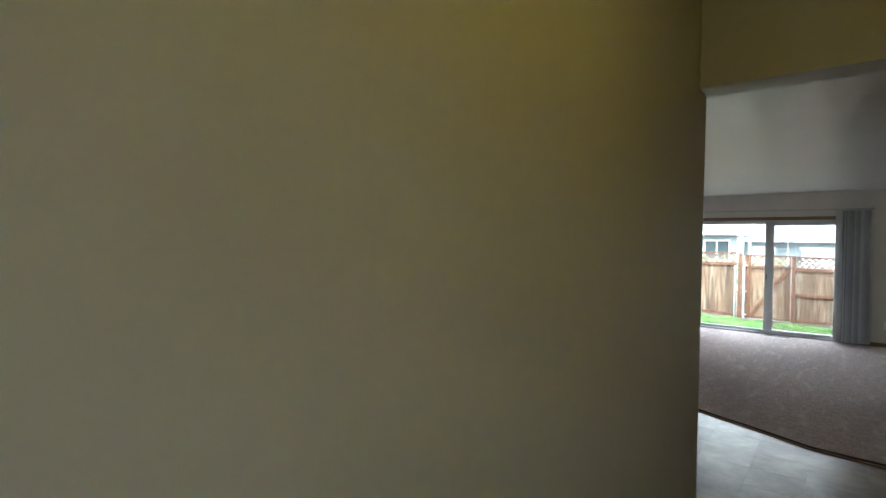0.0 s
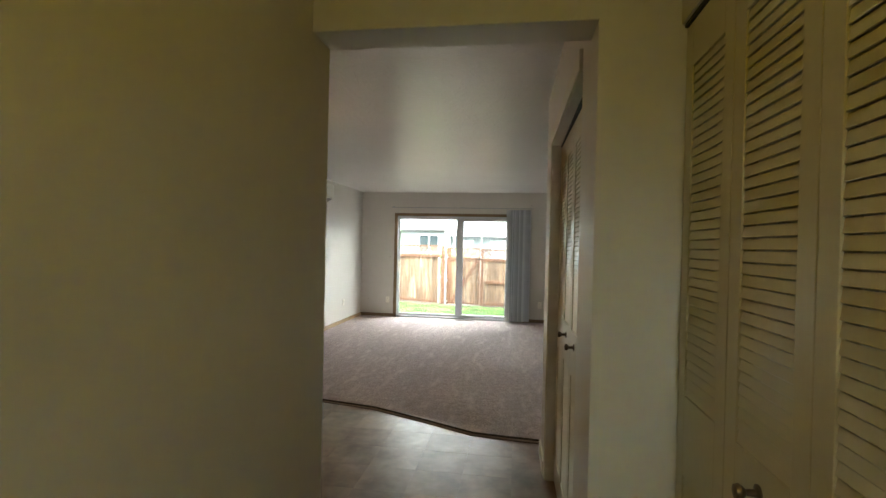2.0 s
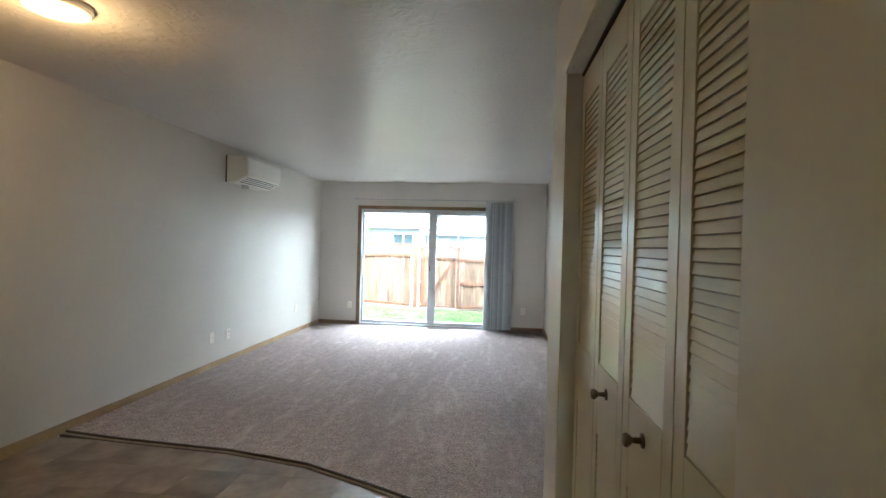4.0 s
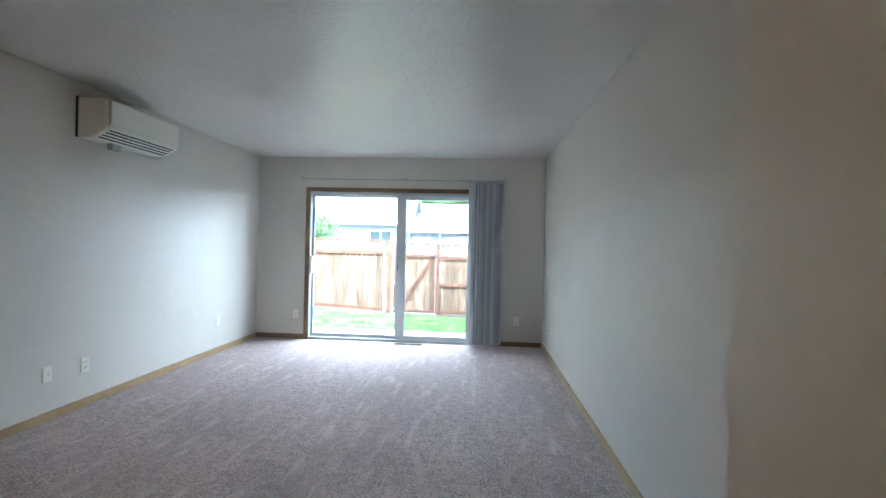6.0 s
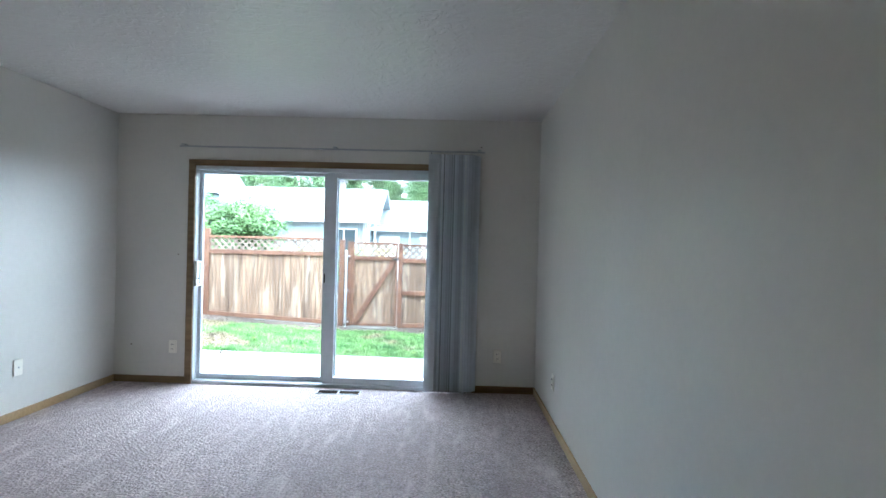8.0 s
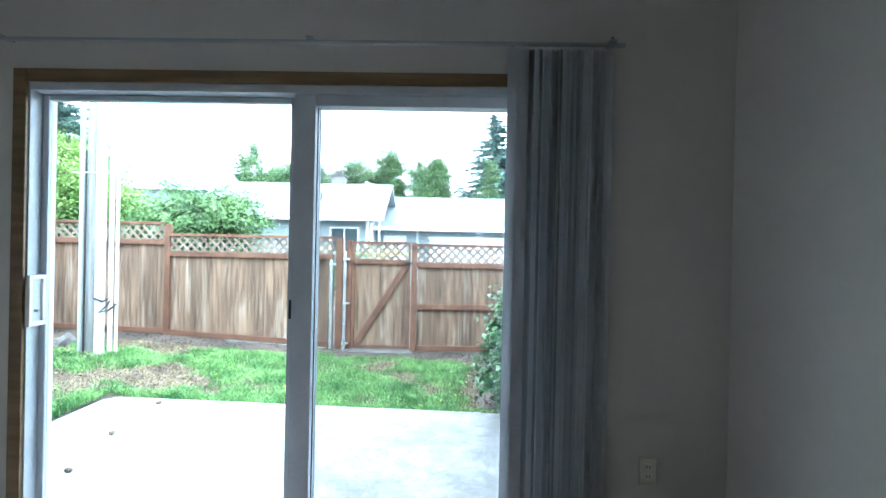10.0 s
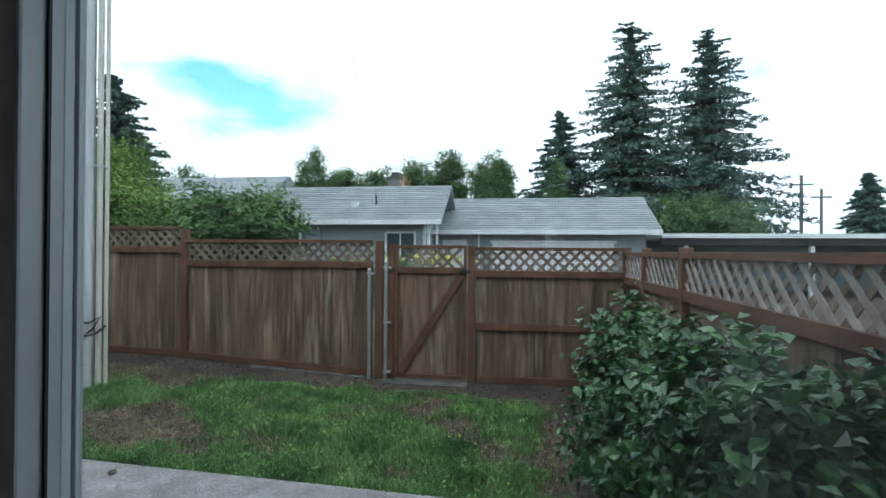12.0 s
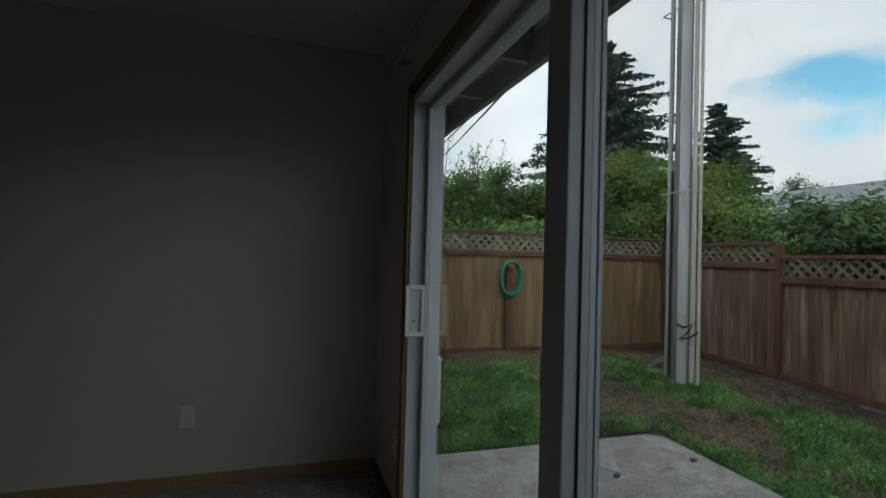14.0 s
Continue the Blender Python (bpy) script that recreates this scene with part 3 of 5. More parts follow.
bifold("door_2", "cream-painted louvred bifold closet doors with bronze knobs", HX + 0.055, C1[0], C1[1], 0.98, 4, 0.0218)
bifold("door_3", "cream-painted louvred bifold coat closet doors with bronze knobs", CX + 0.012, C2[0], C2[1], 0.985)
structure("trim_closet", boxes((HX - 0.006, HX, C1[1], C1[1] + 0.068, -0.014, 2.12), (HX - 0.014, HX, C1[0], C1[1], 2.05, 2.12), bevel=0.004), trim_paint, "cream-painted flat casing round the closet", "trim")
structure("trim_closet_track", boxes((HX + 0.056, HX + 0.10, C1[0], C1[1], 2.04, 2.05), (CX + 0.008, CX + 0.05, C2[0], C2[1], 2.04, 2.05)), gasket, "dark bifold track over the closet doors", "trim")


# the closet wall stands a touch out of square
SKEW = Matrix.Translation((HX, YC, 0)) @ pose(0, 0, 0, 0, 0, 0.6) @ Matrix.Translation((-HX, -YC, 0))
for ob in [o for o in scene.objects if o.parent is None and o.name in ("wall_closet", "wall_closet_near", "header_closet", "trim_closet", "door_2", "baseboard_hall")]:
    ob.matrix_basis = SKEW @ ob.matrix_basis


# ---- wall plates, heater and small things ----
def outlet(m, label, sockets=True, jack=False):
    o = thing("wall_outlet" if not jack else "wall_jack", label, "outlet" if not jack else "jack", group="wall plates")
    o.matrix_world = m
    part("plate", boxes((-0.036, 0.036, -0.009, 0, -0.058, 0.058), bevel=0.004), plastic_ivory, o)
    if jack:
        bm = bmesh.new()
        tube(bm, (0, -0.016, 0), (0, -0.004, 0), 0.005, n=10)
        part("connector", bm, steel, o)
    else:
        for z in (-0.021, 0.021):
            s = part("socket", boxes((-0.016, 0.016, -0.012, -0.009, z - 0.014, z + 0.014), bevel=0.003), plastic_ivory, o)
            part("slot", boxes((-0.008, -0.005, -0.0135, -0.012, z - 0.004, z + 0.006), (0.005, 0.008, -0.0135, -0.012, z - 0.004, z + 0.006)), black_plastic, s)
    return o


outlet(pose(0, -3.257, 0.328, 0, 0, 90), "cream phone jack plate on the painted wall", jack=True)
outlet(pose(0, -2.928, 0.318, 0, 0, 90), "cream power outlet low on the painted wall")
outlet(pose(0, -1.0, 0.366, 0, 0, 90), "cream power outlet low on the painted wall near the sliding door", jack=True)
outlet(pose(0.545, 0, 0.33), "cream power outlet beside the door casing")
outlet(pose(3.49, 0, 0.33), "cream power outlet low beside the stacked blind")
outlet(pose(W, -0.81, 0.33, 0, 0, -90), "cream power outlet low on the side wall")


def wall_screws():
    for x, z in ((0.16, 0.34), (0.575, 1.17), (3.30, 2.20)):
        bm = bmesh.new()
        lathe(bm, [(0.006, 0), (0.006, 0.002), (0.003, 0.004)], pose(x, 0, z, 90, 0, 0), 10)
        tagged(part("wall_screw", bm, brass_dark), "small dark screw standing in the painted wall", "screw", "wall screws")


wall_screws()


def mini_split():
    u = thing("air_conditioner", "white wall-mounted heat pump unit high on the wall", "air conditioner", (0, -2.62, 2.03))
    bm = bmesh.new()
    prof = [(0.0, 0.295), (0.215, 0.295), (0.243, 0.275), (0.250, 0.085), (0.238, 0.070), (0.112, 0.0), (0.0, 0.0)]
    a = [bm.verts.new((x, -0.42, z)) for x, z in prof]
    c = [bm.verts.new((x, 0.42, z)) for x, z in prof]
    k = len(prof)
    for i in range(k):
        bm.faces.new((a[i], a[(i + 1) % k], c[(i + 1) % k], c[i]))
    bm.faces.new(a), bm.faces.new(list(reversed(c)))
    bmesh.ops.bevel(bm, geom=[e for e in bm.edges], offset=0.006, segments=2, affect="EDGES")
    body = part("housing", bm, plastic_cream, u)
    part("front_panel", boxes((0.251, 0.256, -0.41, 0.41, 0.11, 0.27), bevel=0.002), plastic_white, u)
    a = math.degrees(math.atan2(0.075, 0.14))
    chin = part("louvre_panel", boxes((-0.075, 0.075, -0.405, 0.405, -0.004, 0.004), bevel=0.002), plastic_white, u)
    chin.matrix_basis = pose(0.178, 0, 0.034, 0, -a, 0)
    for x in (0.055, 0.024, -0.010, -0.042):
        part("slot", boxes((x - 0.009, x + 0.005, -0.385, 0.375, -0.0055, -0.0035)), gasket, chin)
    part("receiver", boxes((0.06, 0.11, -0.20, -0.11, -0.05, 0.0), bevel=0.006), pvc_grey, u, "small grey sensor box")
    part("drain_cover", boxes((0.05, 0.09, -0.10, 0.20, -0.022, 0.0), bevel=0.004), plastic_white, u)
    part("wall_bracket", boxes((0, 0.008, -0.435, -0.41, 0.0, 0.3)), gasket, u)


mini_split()


def floor_register():
    r = thing("floor_vent", "dark metal floor register set in the carpet before the door", "vent", (2.10, -0.14, 0.0))
    part("frame", boxes((-0.19, 0.19, -0.05, -0.042, 0, 0.006), (-0.19, 0.19, 0.042, 0.05, 0, 0.006), (-0.19, -0.18, -0.042, 0.042, 0, 0.006), (0.18, 0.19, -0.042, 0.042, 0, 0.006), (-0.006, 0.006, -0.042, 0.042, 0, 0.006)), steel, r)
    part("backing", boxes((-0.18, 0.18, -0.042, 0.042, 0.0, 0.0015)), gasket, r)
    me = mesh_of(boxes((-0.086, 0.086, -0.001, 0.001, 0.001, 0.005)), brass_dark)
    for x in (-0.093, 0.093):
        for i in range(7):
            piece("slat", me, r, pose(x, -0.036 + 0.012 * i, 0, 35))


floor_register()


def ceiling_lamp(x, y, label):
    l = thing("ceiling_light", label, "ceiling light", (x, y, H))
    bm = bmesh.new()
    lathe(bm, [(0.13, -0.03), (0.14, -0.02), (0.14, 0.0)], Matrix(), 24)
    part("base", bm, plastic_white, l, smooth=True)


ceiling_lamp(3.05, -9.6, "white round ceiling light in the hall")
ceiling_lamp(0.98, -6.2, "white round ceiling light over the dining area")


# ---- the yard ----
def ground_z(x, y):
    k = min(1.0, max(0.0, (1.2 - x) / 4.6))
    return -0.43 + 0.20 * k * k * (3 - 2 * k) + 0.035 * math.exp(-((y - 2.6) / 1.2) ** 2) + 0.07 * math.exp(-((x + 2.0) / 1.1) ** 2 - ((y - 4.2) / 0.9) ** 2) + 0.012 * noise.noise(Vector((x * 1.3, y * 1.3, 0.0)))


def ground():
    xs = [-400, -150, -60, -25, -12, -7] + [-5.2 + 0.3 * i for i in range(35)] + [7, 12, 25, 60, 150, 400]
    ys = [-400, -150, -60, -25, -14, -12.2] + [0.15 + 0.3 * i for i in range(24)] + [9, 12, 16, 25, 60, 150, 400]
    bm = bmesh.new()
    g = [[bm.verts.new((x, y, -0.42 if -0.85 < x < 3.1 and y < 2.6 else ground_z(x, y) if -5.3 < x < 5.6 and 0 < y < 7.2 else -0.42)) for x in xs] for y in ys]
    for j in range(len(ys) - 1):
        for i in range(len(xs) - 1):
            bm.faces.new((g[j][i], g[j][i + 1], g[j + 1][i + 1], g[j + 1][i]))
    structure("ground", bm, soil, "bare brown soil and mulch under the lawn", "ground", smooth=True)


ground()


def slab_edge(x):
    return 2.80 - 0.0425 * (x + 0.86)


def slab():
    bm = boxes((-0.86, 3.12, 0.16, 2.7, -0.46, -0.315), bevel=0.012)
    for v in bm.verts:
        if v.co.y > 1.0:
            v.co.y += slab_edge(v.co.x) - 2.7
    structure("pavement_patio", bm, concrete, "weathered grey concrete patio slab with stains", "patio")
    structure("pavement_step", boxes((-2.6, -0.94, 0.16, 0.95, -0.46, -0.335), bevel=0.012), concrete, "grey concrete pad under the heat pump", "pad")


slab()


def lawn_cover(x, y):
    """How thick the grass grows at a spot, 0 to 1."""
    if -0.885 < x < 3.14 and y < slab_edge(x) + 0.01:
        return 0.0
    n = noise.noise(Vector((x * 0.9 + 3.1, y * 0.9 + 1.7, 0.3)))
    c = 0.76 + 0.85 * n + 0.95 * noise.noise(Vector((x * 2.7 - 4.0, y * 2.7, 1.9)))
    edge = math.exp(-((y - slab_edge(x) - 0.06) / 0.14) ** 2) * (x > -0.95) + math.exp(-((x + 1.0) / 0.12) ** 2) * (y < 2.8)
    c -= 1.5 * math.exp(-(((x + 0.9) / 0.55) ** 2 + ((y - 3.55) / 0.4) ** 2))
    c -= 1.6 * math.exp(-(((x + 2.0) / 0.8) ** 2 + ((y - 2.9) / 0.45) ** 2))
    c -= 1.4 * math.exp(-(((x + 2.5) / 1.3) ** 2 + ((y - 5.0) / 0.6) ** 2))
    c -= 2.0 * max(0.0, min(1.0, (y - 5.05 + 0.5 * n) / 0.6))
    c -= 2.0 * max(0.0, min(1.0, (x - 2.7) / 0.4))
    c -= 1.6 * max(0.0, min(1.0, (-x - 3.3) / 0.5))
    return max(0.0, min(1.0, max(0.0, c) + 0.9 * edge * (x > -1.4)))


def blades(name, label, material, count, lean, tall, test, seed, width=0.0048):
    rnd = random.Random(seed)
    vs, fs = [], []
    tries = 0
    while len(fs) < count and tries < count * 6:
        tries += 1
        x, y = rnd.uniform(-4.2, 3.4), rnd.uniform(0.3, 5.7)
        c = test(x, y)
        if rnd.random() > c:
            continue
        z = ground_z(x, y)
        h = tall * rnd.uniform(0.45, 1.25) * (0.6 + 0.5 * c)
        a = rnd.uniform(0, 6.283)
        dx, dy = math.cos(a), math.sin(a)
        b = rnd.uniform(0, 6.283)
        l = lean * h * rnd.random()
        w = width * rnd.uniform(0.6, 1.5)
        mx, my = x + math.cos(b) * l * 0.35, y + math.sin(b) * l * 0.35
        k = len(vs)
        vs += [(x - dx * w, y - dy * w, z - 0.005), (x + dx * w, y + dy * w, z - 0.005), (mx + dx * w * 0.8, my + dy * w * 0.8, z + h * 0.6), (mx - dx * w * 0.8, my - dy * w * 0.8, z + h * 0.6), (x + math.cos(b) * l, y + math.sin(b) * l, z + h)]
        fs += [(k, k + 1, k + 2, k + 3), (k + 3, k + 2, k + 4)]
    ob = new(name, raw_mesh(vs, fs, material))
    return tagged(ob, label, "grass", kind="stuff")


blades("lawn", "patchy green lawn grass in the yard", grass_mat, 140000, 1.3, 0.068, lawn_cover, 3)
blades("dry_grass", "thin dry straw-coloured grass in bare patches", straw_mat, 60000, 2.4, 0.03, lambda x, y: 0.5 * (1 - lawn_cover(x, y)) * (0.0 if (-0.9 < x < 3.15 and y < slab_edge(x) + 0.03) or x > 2.9 or y > 5.2 else 1.0), 5)


def weeds():
    """Low rosettes of broad leaves scattered through the lawn, and a few dandelions."""
    rnd = np.random.default_rng(31)
    P, Nn, S = [], [], []
    F = []
    n = 0
    while n < 520:
        x, y = rnd.uniform(-3.8, 3.2), rnd.uniform(0.4, 5.5)
        if rnd.random() > lawn_cover(x, y) or (y < slab_edge(x) + 0.05 and x > -0.95):
            continue
        n += 1
        z, r = ground_z(x, y), rnd.uniform(0.03, 0.10)
        for k in range(rnd.integers(6, 16)):
            a = rnd.uniform(0, 6.283)
            P.append((x + math.cos(a) * r * rnd.uniform(0.3, 1), y + math.sin(a) * r * rnd.uniform(0.3, 1), z + rnd.uniform(0.025, 0.085)))
            Nn.append((math.cos(a) * 0.5, math.sin(a) * 0.5, 0.9))
            S.append(rnd.uniform(0.014, 0.042))
        if n % 70 == 0 and x > -0.5:
            F += [(x + rnd.normal() * 0.008, y + rnd.normal() * 0.008, z + 0.105 + rnd.normal() * 0.004) for k in range(14)]
    tagged(new("lawn_weeds", leaf_mesh(P, Nn, S, rnd, weed_mat, 0.6, 0.15)), "low broadleaf weeds and clover in the lawn", "weeds", kind="stuff")
    tagged(new("dandelions", leaf_mesh(F, np.tile((0, 0, 1.0), (len(F), 1)), np.full(len(F), 0.014), rnd, flower_yellow, 0.7, 0.1)), "few small yellow dandelion flowers", "flowers", kind="stuff")


def leaf_mesh(centres, normals, sizes, rnd, material, aspect=0.55, fold=0.18):
    """Many folded leaves as one mesh: each has a base, two sides and a tip."""
    n = len(centres)
    c = np.asarray(centres, float)
    t = rnd.normal(size=(n, 3))
    nn = np.asarray(normals, float) + rnd.normal(scale=0.45, size=(n, 3))
    nn /= np.linalg.norm(nn, axis=1)[:, None] + 1e-9
    t -= (t * nn).sum(1)[:, None] * nn
    t /= np.linalg.norm(t, axis=1)[:, None] + 1e-9
    s = np.cross(nn, t)
    L = np.asarray(sizes, float)[:, None]
    base, tip = c - t * L * 0.5, c + t * L * 0.5 - nn * L * 0.12
    left, right = c + s * L * aspect * 0.5 + nn * L * fold * 0.5 - t * L * 0.05, c - s * L * aspect * 0.5 + nn * L * fold * 0.5 - t * L * 0.05
    vs = np.stack([base, left, tip, right], 1).reshape(-1, 3)
    k = np.arange(n)[:, None] * 4
    fs = np.concatenate([k + [0, 2, 1], k + [0, 3, 2]], 1).reshape(-1, 3)
    return raw_mesh(vs.tolist(), fs.tolist(), material)


weeds()


def mulch():
    """Bark chips, twigs and crumbs of soil on the bare ground under the fences and the bush."""
    rnd = np.random.default_rng(58)
    P, S = [], []
    while len(P) < 6500:
        x, y = rnd.uniform(-4.2, 3.8), rnd.uniform(0.3, 5.9)
        if (-0.95 < x < 3.16 and y < slab_edge(x) + 0.04) or rnd.random() < 1.15 * lawn_cover(x, y):
            continue
        if y < 4.9 and x < 2.7 and rnd.random() < 0.6:
            continue
        P.append((x, y, ground_z(x, y) + rnd.uniform(0.002, 0.012)))
        S.append(rnd.uniform(0.012, 0.05))
    ob = new("mulch", leaf_mesh(P, np.tile((0, 0, 1.0), (len(P), 1)), S, rnd, chip_mat, 0.5, 0.35))
    tagged(ob, "dark brown bark mulch and crumbs on bare soil", "mulch", kind="stuff")


mulch()


def crown_points(rnd, centre, radii, clumps, per, spread, shell=0.55):
    """Leaves gathered in clumps through an uneven ellipsoid."""
    d = rnd.normal(size=(clumps, 3))
    d /= np.linalg.norm(d, axis=1)[:, None]
    r = rnd.uniform(shell, 1.0, clumps) * rnd.uniform(0.8, 1.12, clumps)
    cc = np.asarray(centre) + d * r[:, None] * np.asarray(radii)
    p = np.repeat(cc, per, 0) + rnd.normal(scale=spread, size=(clumps * per, 3)) * (1, 1, 0.75)
    nrm = np.repeat(d, per, 0) * 0.6 + (0, 0, 0.7)
    return p, nrm


def branch_mesh(bm, base, tips, r0):
    base = Vector(base)
    for tp in tips:
        tp = Vector(tp)
        mid = base.lerp(tp, 0.5) + Vector((0, 0, 0.08 * (tp - base).length))
        tube(bm, base, mid, r0, r0 * 0.6, 6)
        tube(bm, mid, tp, r0 * 0.6, r0 * 0.2, 6)
    return bm


def broadleaf(name, label, category, x, y, z, height, radii, material, seed, clumps=60, per=60, size=0.14, trunk=0.12, spread=0.28, lift=0.55, shell=0.5, lobes=3):
    rnd = np.random.default_rng(seed)
    t = thing(name, label, category, (x, y, z))
    ctr = (0, 0, height * lift)
    P, Nn = [], []
    for i in range(lobes):
        a = 6.283 * i / lobes + rnd.uniform(0, 1)
        c = (math.cos(a) * radii[0] * 0.35 * (lobes > 1), math.sin(a) * radii[1] * 0.35 * (lobes > 1), ctr[2] + rnd.uniform(-0.2, 0.2) * radii[2])
        k = 0.78 if lobes > 1 else 1.0
        p, q = crown_points(rnd, c, [r * k * rnd.uniform(0.85, 1.1) for r in radii], clumps // lobes, per, spread, shell)
        P.append(p), Nn.append(q)
    P, Nn = np.concatenate(P), np.concatenate(Nn)
    keep = P[:, 2] > 0.05
    P, Nn = P[keep], Nn[keep]
    crown = new("crown", leaf_mesh(P, Nn, rnd.uniform(0.6, 1.3, len(P)) * size, rnd, material))
    crown.parent = t
    bm = bmesh.new()
    tube(bm, (0, 0, -0.2), (0.03, 0.02, height * 0.45), trunk, trunk * 0.6, 9)
    part("trunk", bm, bark, t)
    bm = bmesh.new()
    for i in range(7):
        q = P[rnd.integers(len(P))]
        branch_mesh(bm, (0.02, 0.01, height * rnd.uniform(0.2, 0.42)), [q], trunk * 0.45)
    part("limbs", bm, bark, t)
    return t


def conifer(name, label, x, y, z, height, radius, seed, material=needle, whorls=26, arms=9, dense=12, low=0.06, power=0.9, fine=0.8):
    rnd = np.random.default_rng(seed)
    t = thing(name, label, "tree", (x, y, z))
    bm = bmesh.new()
    tube(bm, (0, 0, -0.3), (0, 0, height * 0.97), 0.018 * height, 0.03, 9)
    part("trunk", bm, bark, t)
    C, Nn, S = [], [], []
    bm = bmesh.new()
    for i in range(whorls):
        f = low + (1 - low) * (i + rnd.uniform(-0.3, 0.3)) / whorls
        f = min(0.985, max(low, f))
        zz = height * f
        reach = radius * (1 - f) ** power + 0.02 * height
        for j in range(arms if f < 0.8 else arms - 3):
            a = 6.283 * (j + rnd.uniform(-0.4, 0.4)) / arms + i * 0.7
            r = reach * rnd.uniform(0.38, 1.2)
            zz = height * min(0.985, f + rnd.uniform(-0.9, 0.9) / whorls)
            droop = rnd.uniform(0.10, 0.38) * r * (1 - 0.6 * f)
            tipz = zz - droop + 0.10 * r * (f > 0.75)
            tip = (math.cos(a) * r, math.sin(a) * r, tipz)
            if i % 2 == 0:
                tube(bm, (0, 0, zz), tip, 0.006 * height * (1 - f) + 0.01, 0.006, 4, False)
            m = max(4, int(dense * (r / radius + 0.3)))
            for k in range(m):
                u = (k + rnd.random()) / m
                w = (0.10 + 0.22 * (1 - u)) * r * 0.55
                off = rnd.uniform(-1, 1) * w
                C.append((math.cos(a) * r * u - math.sin(a) * off, math.sin(a) * r * u + math.cos(a) * off, zz + (tipz - zz) * u - abs(off) * 0.25 - rnd.uniform(0, 0.05) * r))
                Nn.append((rnd.normal() * 0.4, rnd.normal() * 0.4, 0.8))
                S.append(fine * rnd.uniform(0.6, 1.3) * (0.6 + 0.5 * (1 - f)))
    part("limbs", bm, bark, t)
    crown = new("crown", leaf_mesh(C, Nn, S, rnd, material, 0.42, 0.1))
    crown.parent = t
    return t


# ---- fences ----
SLAT_W = 0.039


def board_mesh(w, h, t=0.017):
    bm = boxes((-w / 2, w / 2, -t / 2, t / 2, 0, h))
    return bm


def fence_run(fence, a, b, z0a, z0b, z1, zl, board_mat, rail_mat, side, seed, middle=False, mesh_gap=0.14, base_board=True, lat_mat=None, back_mat=None):
    """One panel from a to b (plan points): boards between rails, a lattice strip above, framed by rails.
    z0: foot at both ends; z1: top; zl: foot of the lattice; side: +1 puts the rails to the left of a->b."""
    rnd = random.Random(seed)
    a, b = Vector(a), Vector(b)
    d = b - a
    ln = d.length
    ang = math.degrees(math.atan2(d.y, d.x))
    base = pose(a.x, a.y, 0, 0, 0, ang)
    n = max(1, round(ln / 0.142))
    w = ln / n
    zmin = min(z0a, z0b)
    me = mesh_of(board_mesh(w - 0.0008, zl - zmin), board_mat)
    for i in range(n):
        u = (i + 0.5) / n
        zf = z0a + (z0b - z0a) * u
        ob = piece("board", me, fence, base @ pose((i + 0.5) * w, rnd.uniform(-0.005, 0.005), zf))
        ob.scale = (1, 1, (zl - zf) / (zl - zmin))
    o = 0.022 * side

    def rail(name, za, zb, h, depth=0.04):
        bm = boxes((0, ln, min(o, o + depth * side), max(o, o + depth * side), -h / 2, h / 2), bevel=0.003)
        for v in bm.verts:
            v.co.z += za + (zb - za) * v.co.x / ln
        r = part(name, bm, rail_mat, fence)
        r.matrix_basis = base

    rail("top_rail", z1 - 0.02, z1 - 0.02, 0.045, 0.05)
    rail("lattice_rail", zl, zl, 0.085)
    if middle:
        rail("middle_rail", (z0a + zl) / 2 + 0.02, (z0b + zl) / 2 + 0.02, 0.085)
    if base_board:
        rail("bottom_rail", z0a + 0.04, z0b + 0.04, 0.085)
    h = z1 - zl - 0.03
    lat = {}
    lat_of = {1: lat_mat or lattice_mat, -1: back_mat or lat_mat or lattice_mat}
    for sgn in (1, -1):
        bm = bmesh.new()
        hw = SLAT_W * 0.7071
        q = [(-hw, 0.0), (hw, 0.0), (hw + sgn * h, h), (-hw + sgn * h, h)]
        lo = [bm.verts.new((x, -0.0035, z)) for x, z in q]
        hi = [bm.verts.new((x, 0.0035, z)) for x, z in q]
        bm.faces.new(lo), bm.faces.new(list(reversed(hi)))
        for i in range(4):
            bm.faces.new((lo[i], lo[(i + 1) % 4], hi[(i + 1) % 4], hi[i]))
        lat[sgn] = mesh_of(bm, lat_of[sgn])
    k = int(ln / mesh_gap)
    for i in range(-3, k + 4):
        for sgn in (1, -1):
            x = (i + 0.5) * mesh_gap
            lo_x, hi_x = min(x, x + sgn * h) - 0.025, max(x, x + sgn * h) + 0.025
            if lo_x < -0.03 or hi_x > ln + 0.03:
                # a slat cut short by the post
                u0, u1 = (max(0.0, -x), min(h, ln - x)) if sgn > 0 else (max(0.0, x - ln), min(h, x))
                if u1 - u0 > 0.03:
                    bm = bmesh.new()
                    hw = SLAT_W * 0.7071
                    q = [(-hw + sgn * u0, u0), (hw + sgn * u0, u0), (hw + sgn * u1, u1), (-hw + sgn * u1, u1)]
                    lo = [bm.verts.new((cx, -0.0035, cz)) for cx, cz in q]
                    hi = [bm.verts.new((cx, 0.0035, cz)) for cx, cz in q]
                    bm.faces.new(lo), bm.faces.new(list(reversed(hi)))
                    for j in range(4):
                        bm.faces.new((lo[j], lo[(j + 1) % 4], hi[(j + 1) % 4], hi[j]))
                    piece("slat", mesh_of(bm, lat_of[sgn]), fence, base @ pose(x, o + sgn * 0.004 + 0.01 * side, zl + 0.015))
                continue
            piece("slat", lat[sgn], fence, base @ pose(x, o + sgn * 0.004 + 0.01 * side, zl + 0.015))


